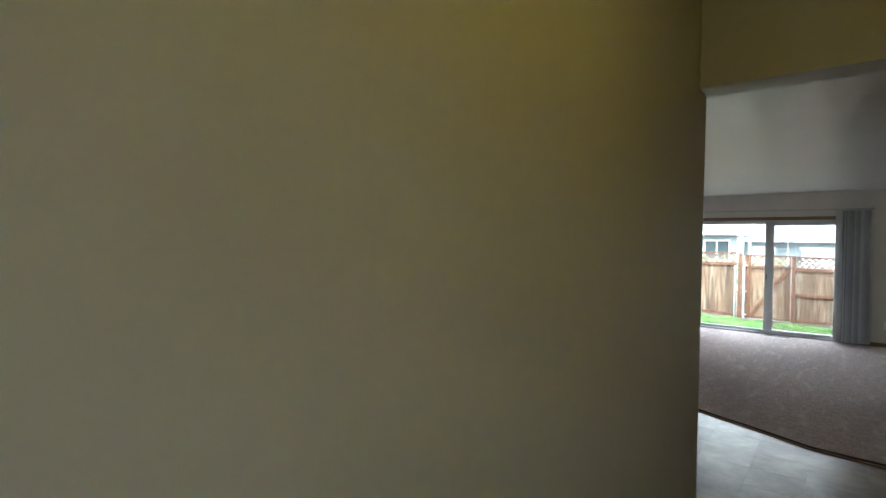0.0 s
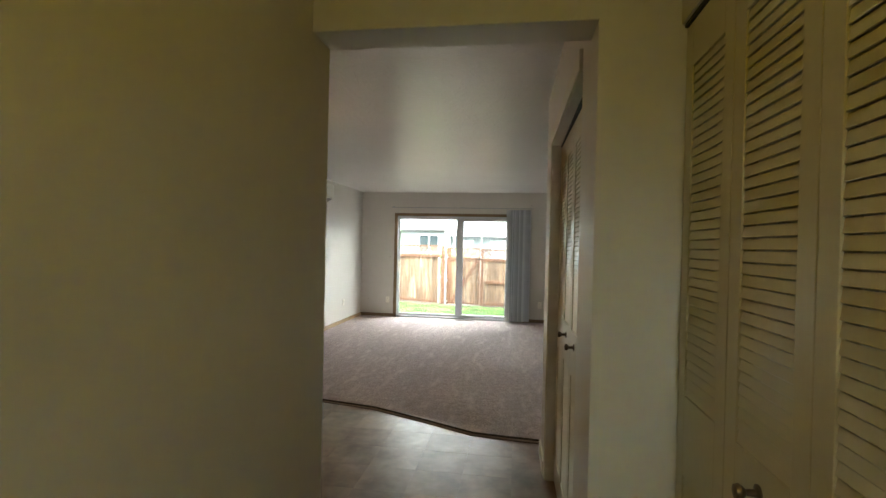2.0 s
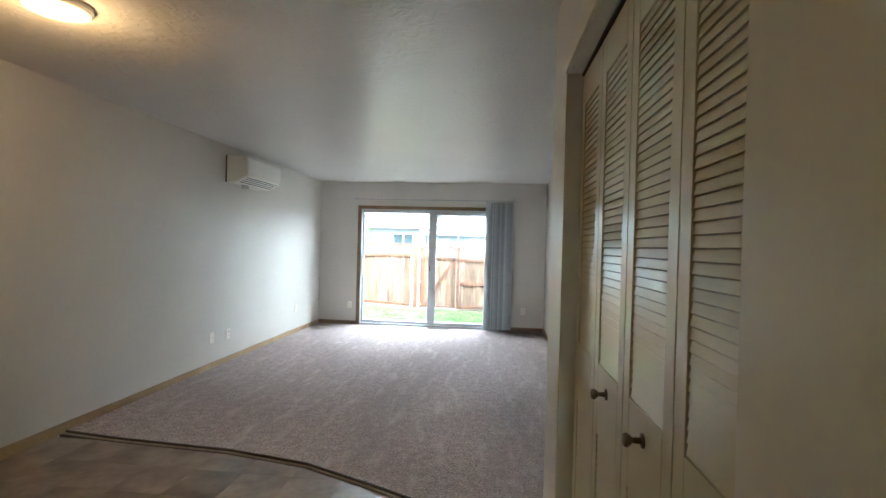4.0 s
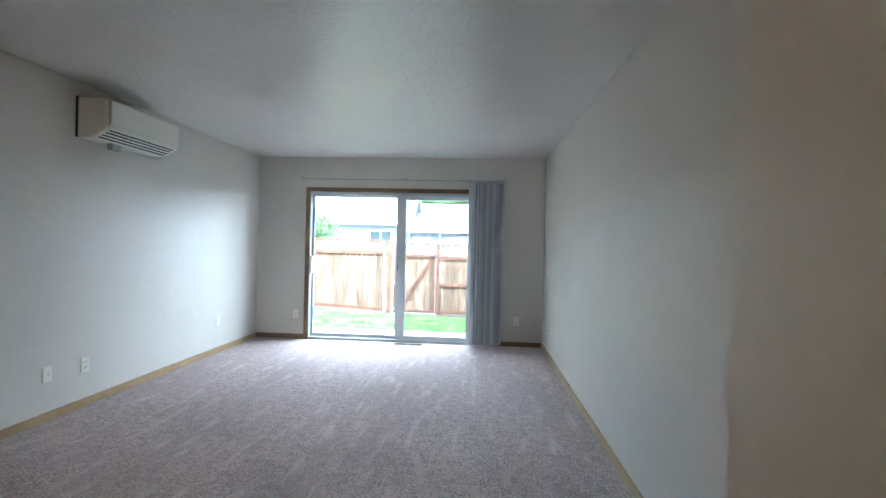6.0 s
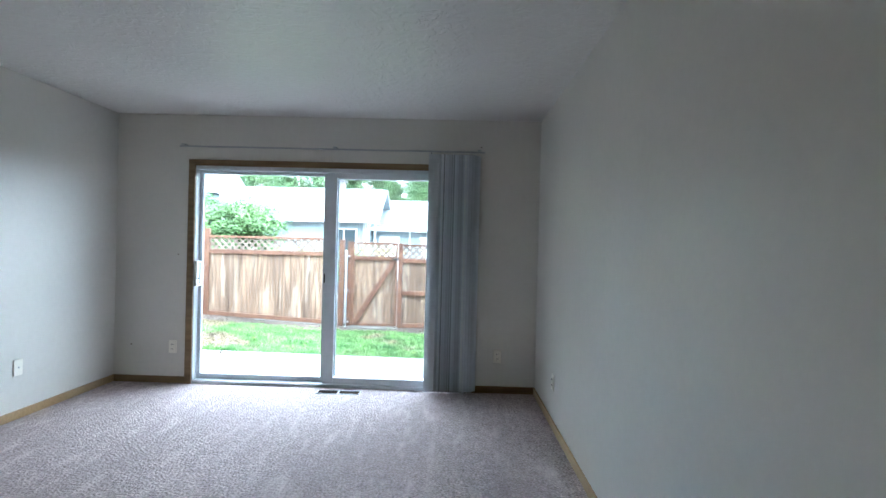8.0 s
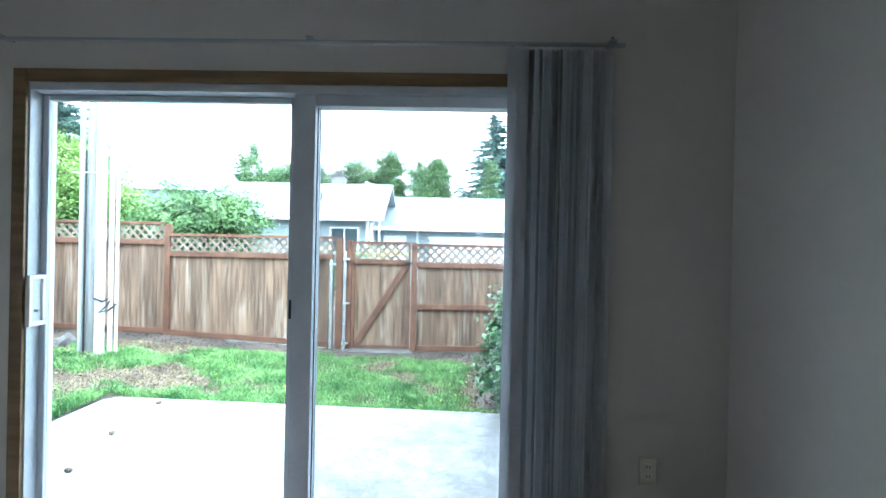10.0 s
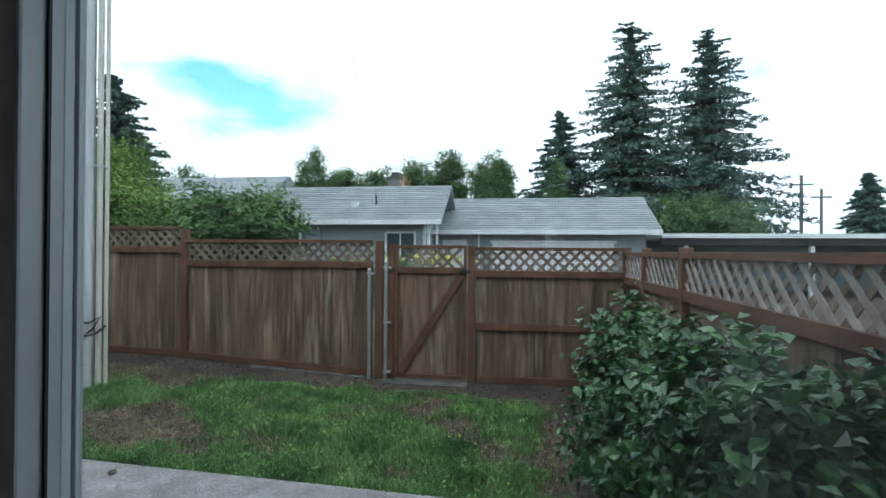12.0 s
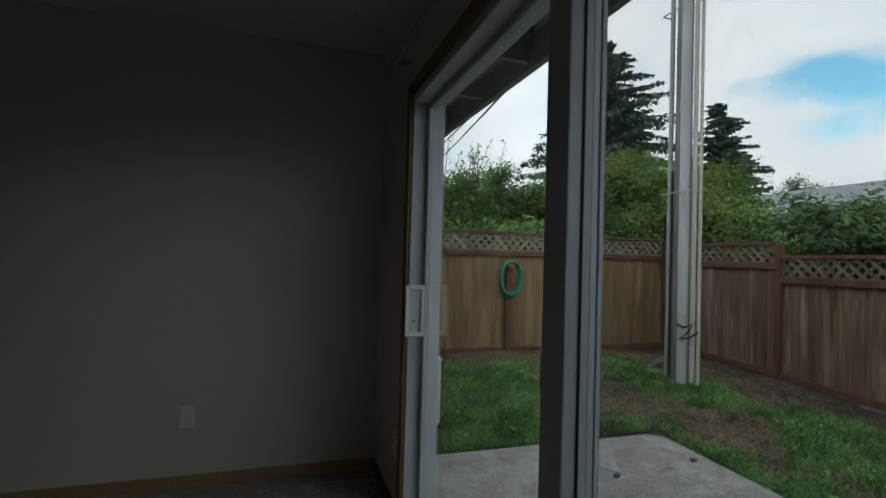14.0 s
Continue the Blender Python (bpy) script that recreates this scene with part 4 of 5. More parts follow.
def post(fence, x, y, z0, z1, material, w=0.09):
    part("post", boxes((x - w / 2, x + w / 2, y - w / 2, y + w / 2, z0 - 0.1, z1), bevel=0.006), material, fence)


FY = 5.95
back_left = thing("fence", "weathered cedar board fence with lattice top, an older bay", "fence", group="yard fences")
fence_run(back_left, (-4.2, FY), (-2.18, FY), -0.20, -0.24, 1.60, 1.27, cedar, cedar_red, -1, 11)
back_mid = thing("fence", "weathered cedar board fence with lattice top beside the gate", "fence", group="yard fences")
post(back_mid, -2.135, FY - 0.02, -0.3, 1.56, cedar_red)
fence_run(back_mid, (-2.09, FY), (0.64, FY), -0.26, -0.40, 1.415, 1.08, cedar, cedar_red, -1, 12)
back_right = thing("fence", "weathered cedar board fence with lattice top and a middle rail", "fence", group="yard fences")
post(back_right, 1.97, FY - 0.03, -0.43, 1.345, cedar_red)
fence_run(back_right, (2.02, FY), (3.86, FY), -0.42, -0.40, 1.325, 0.985, cedar, cedar_red, -1, 13, middle=True)
side_left = thing("fence", "pale cedar board fence with lattice top", "fence", group="yard fences")
post(side_left, -4.25, FY - 0.02, -0.3, 1.66, cedar_red)
for i, (ya, yb) in enumerate(((5.9, 3.75), (3.66, 1.45), (1.36, -1.0), (-1.09, -3.2))):
    fence_run(side_left, (-4.35, ya), (-4.35, yb), -0.22, -0.22, 1.70, 1.36, cedar_new, cedar_red, 1, 20 + i, lat_mat=lattice_lit)
    post(side_left, -4.33, yb - 0.045, -0.25, 1.62, cedar_red)
side_right = thing("fence", "weathered cedar board fence with a wide lattice top", "fence", group="yard fences")
for i, (ya, yb) in enumerate(((5.9, 5.0), (4.9, 3.76), (3.66, 0.35))):
    fence_run(side_right, (3.92, yb), (3.92, ya), -0.40, -0.40, 1.27, 0.93, cedar, cedar_red, 1, 30 + i, mesh_gap=0.15, lat_mat=lattice_grey, back_mat=lattice_mat)
    post(side_right, 3.90, yb - 0.045, -0.43, 1.31, cedar_red)
post(side_right, 3.90, FY - 0.02, -0.43, 1.33, cedar_red)


def gate():
    g = thing("gate", "weathered cedar yard gate with lattice top and diagonal brace, closed", "gate", (0, FY, 0))
    x0, x1, z0, zl, z1 = 0.945, 1.905, -0.40, 1.02, 1.35
    n = 7
    w = (x1 - x0) / n
    me = mesh_of(board_mesh(w - 0.001, zl - z0), cedar)
    for i in range(n):
        piece("board", me, g, pose(x0 + (i + 0.5) * w, 0, z0))
    for nm, r in (("stile", (x0, x0 + 0.05, -0.055, -0.012, z0, z1)), ("stile", (x1 - 0.035, x1, -0.055, -0.012, z0, z1)), ("rail", (x0 + 0.05, x1 - 0.035, -0.055, -0.012, zl - 0.04, zl + 0.04)), ("rail", (x0 + 0.05, x1 - 0.035, -0.055, -0.012, z1 - 0.04, z1)), ("rail", (x0 + 0.05, x1 - 0.035, -0.05, -0.012, z0, z0 + 0.05))):
        part(nm, boxes(r, bevel=0.003), cedar_red, g)
    bm = bmesh.new()
    a, b = Vector((x0 + 0.08, -0.035, z0 + 0.06)), Vector((x1 - 0.07, -0.035, zl - 0.05))
    ln, an = (b - a).length, math.degrees(math.atan2(b.z - a.z, b.x - a.x))
    box(bm, 0, ln, -0.02, 0.02, -0.048, 0.048, 0.003)
    ob = part("brace", bm, cedar_red, g)
    ob.matrix_basis = pose(a.x, a.y, a.z, 0, -an, 0)
    h = z1 - zl - 0.08
    for sgn in (1, -1):
        bm = bmesh.new()
        hw = SLAT_W * 0.7071
        q = [(-hw, 0.0), (hw, 0.0), (hw + sgn * h, h), (-hw + sgn * h, h)]
        lo = [bm.verts.new((x, -0.0035, z)) for x, z in q]
        hi = [bm.verts.new((x, 0.0035, z)) for x, z in q]
        bm.faces.new(lo), bm.faces.new(list(reversed(hi)))
        for i in range(4):
            bm.faces.new((lo[i], lo[(i + 1) % 4], hi[(i + 1) % 4], hi[i]))
        me2 = mesh_of(bm, lattice_mat)
        for i in range(14):
            x = x0 - 0.2 + i * 0.14
            if min(x, x + sgn * h) > x0 - 0.01 and max(x, x + sgn * h) < x1 + 0.01:
                piece("slat", me2, g, pose(x, -0.03 + sgn * 0.004, zl + 0.04))
    part("latch", boxes((x1 - 0.1, x1 + 0.06, -0.075, -0.056, 0.985, 1.03), bevel=0.004), black_plastic, g, "black gate latch")
    p = thing("gate_post", "red-brown cedar gate post", "post")
    part("post", boxes((0.685, 0.785, FY - 0.07, FY + 0.04, -0.55, 1.40), bevel=0.006), cedar_red, p)
    part("post", boxes((0.86, 0.94, FY - 0.07, FY + 0.02, -0.55, 1.36), bevel=0.006), cedar_red, p)
    for x, zt in ((0.62, 1.0), (0.845, 1.11)):
        q = thing("metal_post", "galvanised steel fence pipe beside the gate", "post", group="gate pipes")
        bm = bmesh.new()
        tube(bm, (x, FY - 0.11, -0.6), (x, FY - 0.11, zt), 0.024, n=14)
        part("pipe", bm, steel, q, smooth=True)
        bm = bmesh.new()
        lathe(bm, [(0.027, 0), (0.03, 0.012), (0.026, 0.03), (0.01, 0.042)], pose(x, FY - 0.11, zt), 14)
        part("cap", bm, steel, q, smooth=True)
        for z in (zt - 0.06, 0.33, -0.32) if x > 0.7 else (zt - 0.03,):
            part("bracket", boxes((x - 0.035, x + 0.07, FY - 0.14, FY - 0.075, z - 0.015, z + 0.015), bevel=0.004), steel, q)


gate()


# ---- utility pole with conduits ----
def utility_pole():
    u = thing("utility_pole", "grey weathered utility pole with white and grey conduits strapped to it", "pole", (-2.03, 4.17, -0.17))
    top = 7.5
    bm = bmesh.new()
    tube(bm, (-0.07, 0.05, -0.2), (-0.06, 0.05, top), 0.105, 0.09, 20)
    part("pole", bm, pole_wood, u, smooth=True)
    for nm, x, y, r, m, z0, z1, lab in (("conduit", 0.09, -0.075, 0.058, pvc_white, -0.05, top, "fat white plastic conduit"), ("conduit", -0.205, -0.02, 0.03, pvc_grey, -0.05, top, "thin grey conduit"),
                                        ("conduit", 0.185, -0.01, 0.028, pvc_beige, -0.05, top, "beige conduit"), ("conduit", 0.235, 0.03, 0.02, pvc_beige, -0.05, top * 0.8, "beige conduit"), ("ground_wire", -0.12, -0.07, 0.012, cable_black, -0.05, 2.6, "black cable")):
        bm = bmesh.new()
        tube(bm, (x, y, z0), (x, y, z1), r, n=14)
        c = part(nm, bm, m, u, lab, smooth=True)
        if r > 0.05:
            for zz in (1.45, 3.3):
                bm = bmesh.new()
                tube(bm, (x, y, zz), (x, y, zz + 0.12), r + 0.006, n=14)
                part("coupling", bm, pvc_white, c, smooth=True)
    for zz in (2.3, 4.6):
        part("strap", boxes((-0.25, 0.27, -0.145, -0.135, zz, zz + 0.016), (-0.25, -0.24, -0.135, 0.03, zz, zz + 0.016), (0.26, 0.27, -0.135, 0.03, zz, zz + 0.016)), pvc_grey, u)
    me = curve_tube([(0.06, -0.14, 0.70), (0.16, -0.12, 0.66), (0.24, -0.05, 0.72), (0.2, -0.1, 0.60), (0.12, -0.14, 0.52), (0.22, -0.08, 0.55), (0.26, 0.0, 0.62)], 0.012, cable_black)
    ob = new("cable_loop", me)
    ob.parent = u
    tagged(ob, "black cable loop")


utility_pole()


# ---- heat pump, eave, hose, stones ----
def condenser():
    c = thing("heat_pump", "cream outdoor heat pump unit with a slatted grille on a pad", "heat pump", (-1.81, 0.68, -0.335))
    w, d, h = 0.80, 0.36, 0.64
    part("foot", boxes((-0.35, -0.25, -d / 2, d / 2, 0, 0.05)), gasket, c)
    part("foot", boxes((0.25, 0.35, -d / 2, d / 2, 0, 0.05)), gasket, c)
    body = part("housing", boxes((-w / 2, w / 2, -d / 2, d / 2, 0.05, h), bevel=0.012), plastic_cream, c)
    part("top_cover", boxes((-w / 2 - 0.008, w / 2 + 0.008, -d / 2 - 0.008, d / 2 + 0.008, h, h + 0.02), bevel=0.006), plastic_cream, c)
    part("grille_recess", boxes((w / 2, w / 2 + 0.002, -d / 2 + 0.03, d / 2 - 0.03, 0.12, h - 0.07)), gasket, c)
    me = mesh_of(boxes((-0.004, 0.008, -d / 2 + 0.028, d / 2 - 0.028, -0.0032, 0.0032), bevel=0.001), plastic_cream)
    for i in range(18):
        piece("slat", me, c, pose(w / 2 + 0.004, 0, 0.135 + i * 0.0245, 0, 25, 0))
    lc = thing("pipe_cover", "cream line-set cover running up the outside wall", "pipe cover", (-1.75, 0.2, 0.2))
    part("cover", boxes((-0.04, 0.04, -0.04, 0.03, -0.1, 1.9), bevel=0.012), plastic_cream, lc)
    me = curve_tube([(0.0, 0.06, -0.02), (0.02, 0.10, 0.3), (0.03, 0.12, 0.6), (0.02, 0.06, 0.72), (0, 0.0, 0.76)], 0.02, pvc_white)
    ob = new("pipe", me)
    ob.parent = lc


condenser()


def eave():
    e = tagged(new("eave"), "grey painted eave with exposed rafters over the patio door", "eave", kind="structure")
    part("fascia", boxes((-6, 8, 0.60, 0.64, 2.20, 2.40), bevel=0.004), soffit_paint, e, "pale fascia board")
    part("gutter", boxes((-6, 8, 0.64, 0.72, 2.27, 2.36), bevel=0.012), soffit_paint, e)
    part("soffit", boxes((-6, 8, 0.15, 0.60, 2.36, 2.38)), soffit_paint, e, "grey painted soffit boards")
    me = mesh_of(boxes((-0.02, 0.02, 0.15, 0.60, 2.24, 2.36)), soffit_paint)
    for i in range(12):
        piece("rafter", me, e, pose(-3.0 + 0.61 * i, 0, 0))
    structure("wall_outside", boxes((-6, -0.12, 0.03, 0.15, -0.5, 2.5), (W + 0.12, 8, 0.03, 0.15, -0.5, 2.5), (-0.12, W + 0.12, 0.03, 0.149, -0.5, -0.051)), siding, "painted outside wall of the house", "wall")
    bm = boxes((-0.05, 0.05, -0.04, 0.04, -0.06, 0.06), bevel=0.01)
    f = thing("porch_light", "dark bracket light under the eave", "light", (0.95, 0.42, 2.28))
    part("housing", bm, gasket, f)


eave()


def hose():
    hp = thing("garden_hose", "green garden hose coiled on a fence hanger", "hose", (-4.27, 2.88, 1.12))
    for k in range(7):
        rnd = random.Random(40 + k)
        r, rz = 0.17 + rnd.uniform(-0.02, 0.02), 0.27 + rnd.uniform(-0.03, 0.03)
        pts = [(0.02 + k * 0.012 + rnd.uniform(-0.004, 0.004), r * math.cos(6.283 * i / 28), -rz * 0.6 + rz * math.sin(6.283 * i / 28)) for i in range(29)]
        ob = new("coil", curve_tube(pts, 0.016, hose_green))
        ob.parent = hp
    part("hanger", boxes((-0.01, 0.10, -0.07, 0.07, -0.02, 0.03), bevel=0.008), cedar_red, hp)
    p2 = thing("hose_post", "red-brown post carrying the hose hanger", "post", (-4.29, 2.88, -0.3))
    part("post", boxes((-0.03, 0.03, -0.045, 0.045, 0, 1.4), bevel=0.004), cedar_red, p2)


hose()


def rock(x, y, z, sx, sy, sz, seed, label, name="rock", group=""):
    bm = bmesh.new()
    bmesh.ops.create_icosphere(bm, subdivisions=3, radius=1)
    for v in bm.verts:
        n = noise.noise(v.co * 1.3 + Vector((seed * 7.1, 0, 0))) * 0.35 + noise.noise(v.co * 3.1 + Vector((seed, 3, 0))) * 0.12
        v.co = Vector((v.co.x * sx, v.co.y * sy, max(-0.4, v.co.z) * sz)) * (1 + n)
    ob = part(name, bm, stone_mat, smooth=True)
    ob.location = (x, y, z)
    ob.rotation_euler = (0, 0, seed * 1.7)
    return tagged(ob, label, "stone", group)


rock(-2.75, 4.55, -0.22, 0.20, 0.14, 0.17, 1, "grey boulder at the foot of the fence")
rock(-1.71, 2.82, -0.27, 0.07, 0.05, 0.03, 2, "small pale stone on bare soil", group="small stones")
rock(-1.58, 2.74, -0.28, 0.05, 0.04, 0.025, 3, "small pale stone on bare soil", group="small stones")
def edging_block(x, z, w, h, seed):
    rnd = random.Random(seed)
    bm = boxes((-w / 2, w / 2, -0.05, 0.05, -h, 0), bevel=0.014)
    for v in bm.verts:
        v.co += Vector([rnd.uniform(-0.006, 0.006) for k in range(3)])
    ob = part("edging_stone", bm, stone_mat)
    ob.matrix_basis = pose(x, FY - 0.10 + rnd.uniform(-0.02, 0.02), z, 0, rnd.uniform(0, 3), rnd.uniform(-3, 3))
    tagged(ob, "rough grey edging stone under the fence", "stone", "edging stones")


for i in range(6):
    edging_block(-0.95 + 0.275 * i, -0.325 - 0.014 * i, 0.255, 0.14, 60 + i)
structure("pavement_sill", boxes((0.85, 1.95, FY - 0.32, FY - 0.08, -0.50, -0.412), bevel=0.01), stone_mat, "worn concrete sill before the gate", "sill")


def pine_cone(x, y, seed):
    bm = bmesh.new()
    bmesh.ops.create_icosphere(bm, subdivisions=2, radius=0.021)
    for v in bm.verts:
        v.co = Vector((v.co.x * 1.4, v.co.y, v.co.z * 0.8)) * (1 + 0.3 * noise.noise(v.co * 60 + Vector((seed, 0, 0))))
    ob = part("pine_cone", bm, bark)
    ob.location, ob.rotation_euler = (x, y, -0.300), (0, 0, seed)
    tagged(ob, "brown fallen pine cone on the patio", "pine cone", "pine cones")


for i, (x, y) in enumerate(((-0.235, 2.60), (-0.145, 1.81), (0.02, 1.15))):
    pine_cone(x, y, i + 1)


def patio_twigs():
    rnd = random.Random(9)
    bm = bmesh.new()
    for i in range(40):
        x, y = rnd.uniform(-0.8, 2.9), rnd.uniform(0.3, 2.6)
        if rnd.random() < 0.5:
            x, y = rnd.gauss(-0.1, 0.25), rnd.gauss(1.9, 0.2)
        a, l = rnd.uniform(0, 6.28), rnd.uniform(0.02, 0.09)
        tube(bm, (x, y, -0.313), (x + math.cos(a) * l, y + math.sin(a) * l, -0.311), 0.002, 0.001, 4)
    tagged(part("twigs", bm, bark), "scattered small twigs and litter on the patio", "litter", kind="stuff")


patio_twigs()


# ---- bush beside the patio ----
def patio_bush():
    b = thing("bush", "dense dark-green broadleaf bush beside the patio", "bush", (3.42, 2.95, -0.4))
    rnd = np.random.default_rng(77)
    P, Nn = [], []
    for cx, cy, cz, rx, ry, rz, k in ((0, 0.2, 0.78, 0.42, 0.55, 0.58, 100), (0.05, -0.55, 0.78, 0.42, 0.5, 0.56, 90), (-0.12, -0.1, 0.48, 0.42, 0.7, 0.44, 70), (0.08, -1.15, 0.84, 0.42, 0.45, 0.58, 80), (0.15, -1.65, 0.80, 0.38, 0.42, 0.58, 75), (0.10, -1.2, 0.4, 0.42, 0.6, 0.36, 40)):
        p, q = crown_points(rnd, (cx, cy, cz), (rx, ry, rz), k, 34, 0.06, 0.62)
        P.append(p), Nn.append(q)
    P, Nn = np.concatenate(P), np.concatenate(Nn)
    keep = (P[:, 2] > 0.05) & (P[:, 0] < 0.46)
    P, Nn = P[keep], Nn[keep]
    S = rnd.uniform(0.04, 0.085, len(P))
    ob = new("foliage", leaf_mesh(P, Nn, S, rnd, leaf_bush, 0.76, 0.2))
    ob.parent = b
    tagged(ob, kind="stuff")
    bm = bmesh.new()
    for i in range(26):
        q = P[rnd.integers(len(P))]
        branch_mesh(bm, (rnd.uniform(-0.1, 0.15), rnd.uniform(-0.8, 0.3), -0.05), [q], 0.012)
    part("stems", bm, bark, b)
    # single large leaves on the outside, towards the patio
    bm = bmesh.new()
    pts = [(0, 0), (0.03, 0.025), (0.06, 0.03), (0.09, 0.02), (0.12, 0)]
    mid = [bm.verts.new((x - 0.06, 0, 0.006 * math.sin(x * 26) - x * x * 1.2)) for x, w in pts]
    lf = [bm.verts.new((x - 0.06, w, 0.010 - x * x * 1.2)) for x, w in pts[1:-1]]
    rt = [bm.verts.new((x - 0.06, -w, 0.010 - x * x * 1.2)) for x, w in pts[1:-1]]
    for side in (lf, rt):
        bm.faces.new((mid[0], mid[1], side[0]))
        for i in range(2):
            bm.faces.new((mid[i + 1], mid[i + 2], side[i + 1], side[i]))
        bm.faces.new((mid[3], mid[4], side[2]))
    me = mesh_of(bm, leaf_bush, True)
    rr = random.Random(5)
    order = [i for i in range(len(P)) if P[i][0] < 0.1 or P[i][2] > 0.95]
    rr.shuffle(order)
    for i in order[:280]:
        q = P[i] + Nn[i] * 0.03
        k = rr.uniform(0.5, 0.8)
        o = piece("leaf", me, b, pose(q[0], q[1], q[2], rr.uniform(-35, 35), rr.uniform(-10, 45), rr.uniform(0, 360)))
        o.scale = (k, k, k)


patio_bush()


# ---- neighbours, trees and sky wires ----
def neighbour():
    h = thing("house", "pale grey-green single-storey house with grey shingle roofs", "house", (0, 0, -0.42))

    def roof(x0, x1, ye, ze, yr, zr, name="roof"):
        bm = bmesh.new()
        t = 0.14
        a = [(ye, ze), (yr, zr), (2 * yr - ye, ze), (2 * yr - ye, ze - t), (yr, zr - t), (ye, ze - t)]
        l = [bm.verts.new((x0, y, z)) for y, z in a]
        r = [bm.verts.new((x1, y, z)) for y, z in a]
        for i in range(6):
            bm.faces.new((l[i], r[i], r[(i + 1) % 6], l[(i + 1) % 6]))
        for q in (l, r):
            bm.faces.new((q[0], q[1], q[4], q[5])), bm.faces.new((q[1], q[2], q[3], q[4]))
        ob = part(name, bm, shingle, h, "grey asphalt shingle roof")
        # shingle courses
        n = 16
        bm = bmesh.new()
        for i in range(n):
            u = i / n
            y, z = ye + (yr - ye) * u, ze + (zr - ze) * u
            y2, z2 = ye + (yr - ye) * (u + 1.0 / n), ze + (zr - ze) * (u + 1.0 / n)
            vs = [bm.verts.new(c) for c in ((x0, y, z + 0.035), (x1, y, z + 0.035), (x1, y2, z2 + 0.012), (x0, y2, z2 + 0.012), (x0, y, z + 0.005), (x1, y, z + 0.005))]
            bm.faces.new(vs[:4]), bm.faces.new((vs[4], vs[5], vs[1], vs[0]))
        part("courses", bm, shingle, ob)
        part("fascia", boxes((x0, x1, ye - 0.05, ye - 0.002, ze - 0.16, ze + 0.02), bevel=0.01), house_trim, ob, "pale gutter board")
        return ob

    z = 0.42
    main = roof(-8.0, -0.20, 17.0, 2.40 + z, 19.6, 3.98 + z)
    part("wall", boxes((-7.6, -0.9, 17.6, 21.6, 0, 2.5 + z)), siding, h, "pale grey-green siding")
    roof(-1.0, 7.85, 19.0, 2.12 + z, 22.0, 3.68 + z)
    part("wall", boxes((-0.88, 7.4, 19.6, 24.4, 0, 2.2 + z)), siding, h, "pale grey-green siding")
    bm = bmesh.new()
    vs = [bm.verts.new(c) for c in ((-0.85, 17.6, 2.45 + z), (-0.85, 21.6, 2.45 + z), (-0.85, 19.6, 3.75 + z))]
    bm.faces.new(vs)
    part("gable", bm, siding, h)
    for x0, x1, y, z0, z1 in ((-2.45, -1.25, 17.56, 0.95 + z, 2.02 + z), (-7.3, -5.8, 17.56, 0.95 + z, 2.02 + z)):
        w = part("window", boxes((x0, x1, y, y + 0.06, z0, z0 + 0.08), (x0, x1, y, y + 0.06, z1 - 0.08, z1), (x0, x0 + 0.08, y, y + 0.06, z0 + 0.08, z1 - 0.08), (x1 - 0.08, x1, y, y + 0.06, z0 + 0.08, z1 - 0.08), ((x0 + x1) / 2 - 0.03, (x0 + x1) / 2 + 0.03, y, y + 0.06, z0 + 0.08, z1 - 0.08)), house_trim, h, "white-framed window")
        part("pane", boxes((x0 + 0.08, x1 - 0.08, y + 0.025, y + 0.03, z0 + 0.08, z1 - 0.08)), far_glass, w)
    part("door", boxes((-0.55, 0.45, 19.55, 19.6, 0.1, 1.75 + z)), house_trim, h, "pale side door")
    part("garage_door", boxes((1.5, 6.2, 19.54, 19.6, 0.05, 1.62 + z), bevel=0.02), house_trim, h, "pale garage door")
    part("trim", boxes((1.4, 6.3, 19.52, 19.56, 1.62 + z, 1.74 + z)), house_trim, h)
    part("downspout", boxes((0.9, 0.98, 19.5, 19.58, 0, 2.0 + z), (-0.98, -0.88, 17.5, 17.58, 0, 2.4 + z)), house_trim, h)
    part("porch_post", boxes((-0.75, -0.65, 17.2, 17.3, 0, 2.3 + z), (-0.42, -0.36, 17.2, 17.26, 0, 2.3 + z)), house_trim, h)
    ch = part("chimney", boxes((-3.35, -2.72, 21.2, 21.8, 3.0, 4.55 + z)), brick_mat, h, "brown brick chimney")
    part("cap", boxes((-3.42, -2.65, 21.13, 21.87, 4.55 + z, 4.63 + z), (-3.2, -2.87, 21.3, 21.7, 4.63 + z, 4.85 + z)), stone_mat, ch)
    part("roof_vent", boxes((-3.9, -3.65, 17.9, 18.2, 2.9 + z, 3.16 + z), bevel=0.02), house_trim, main)
    bm = bmesh.new()
    tube(bm, (-2.95, 18.1, 3.0 + z), (-2.95, 18.1, 3.45 + z), 0.035, n=8)
    part("pipe_vent", bm, gasket, main)
    k = thing("house", "far grey-roofed house behind the shrubs", "house", (-16.0, 28, -0.42))
    bm = bmesh.new()
    l = [bm.verts.new((x, y, zz)) for x, y, zz in ((-7, -3.2, 4.6), (-7, 0, 6.25), (-7, 3.2, 4.6))]
    r = [bm.verts.new((4.6, v.co.y, v.co.z)) for v in l]
    bm.faces.new((l[0], r[0], r[1], l[1])), bm.faces.new((l[1], r[1], r[2], l[2])), bm.faces.new(l), bm.faces.new(r)
    part("roof", bm, shingle, k, "grey shingle gable roof")
    part("wall", boxes((-6.5, 4.2, -2.8, 2.8, 0, 4.6)), siding, k)
    c = thing("carport", "long flat-roofed white carport", "carport", (15, 22.5, -0.42))
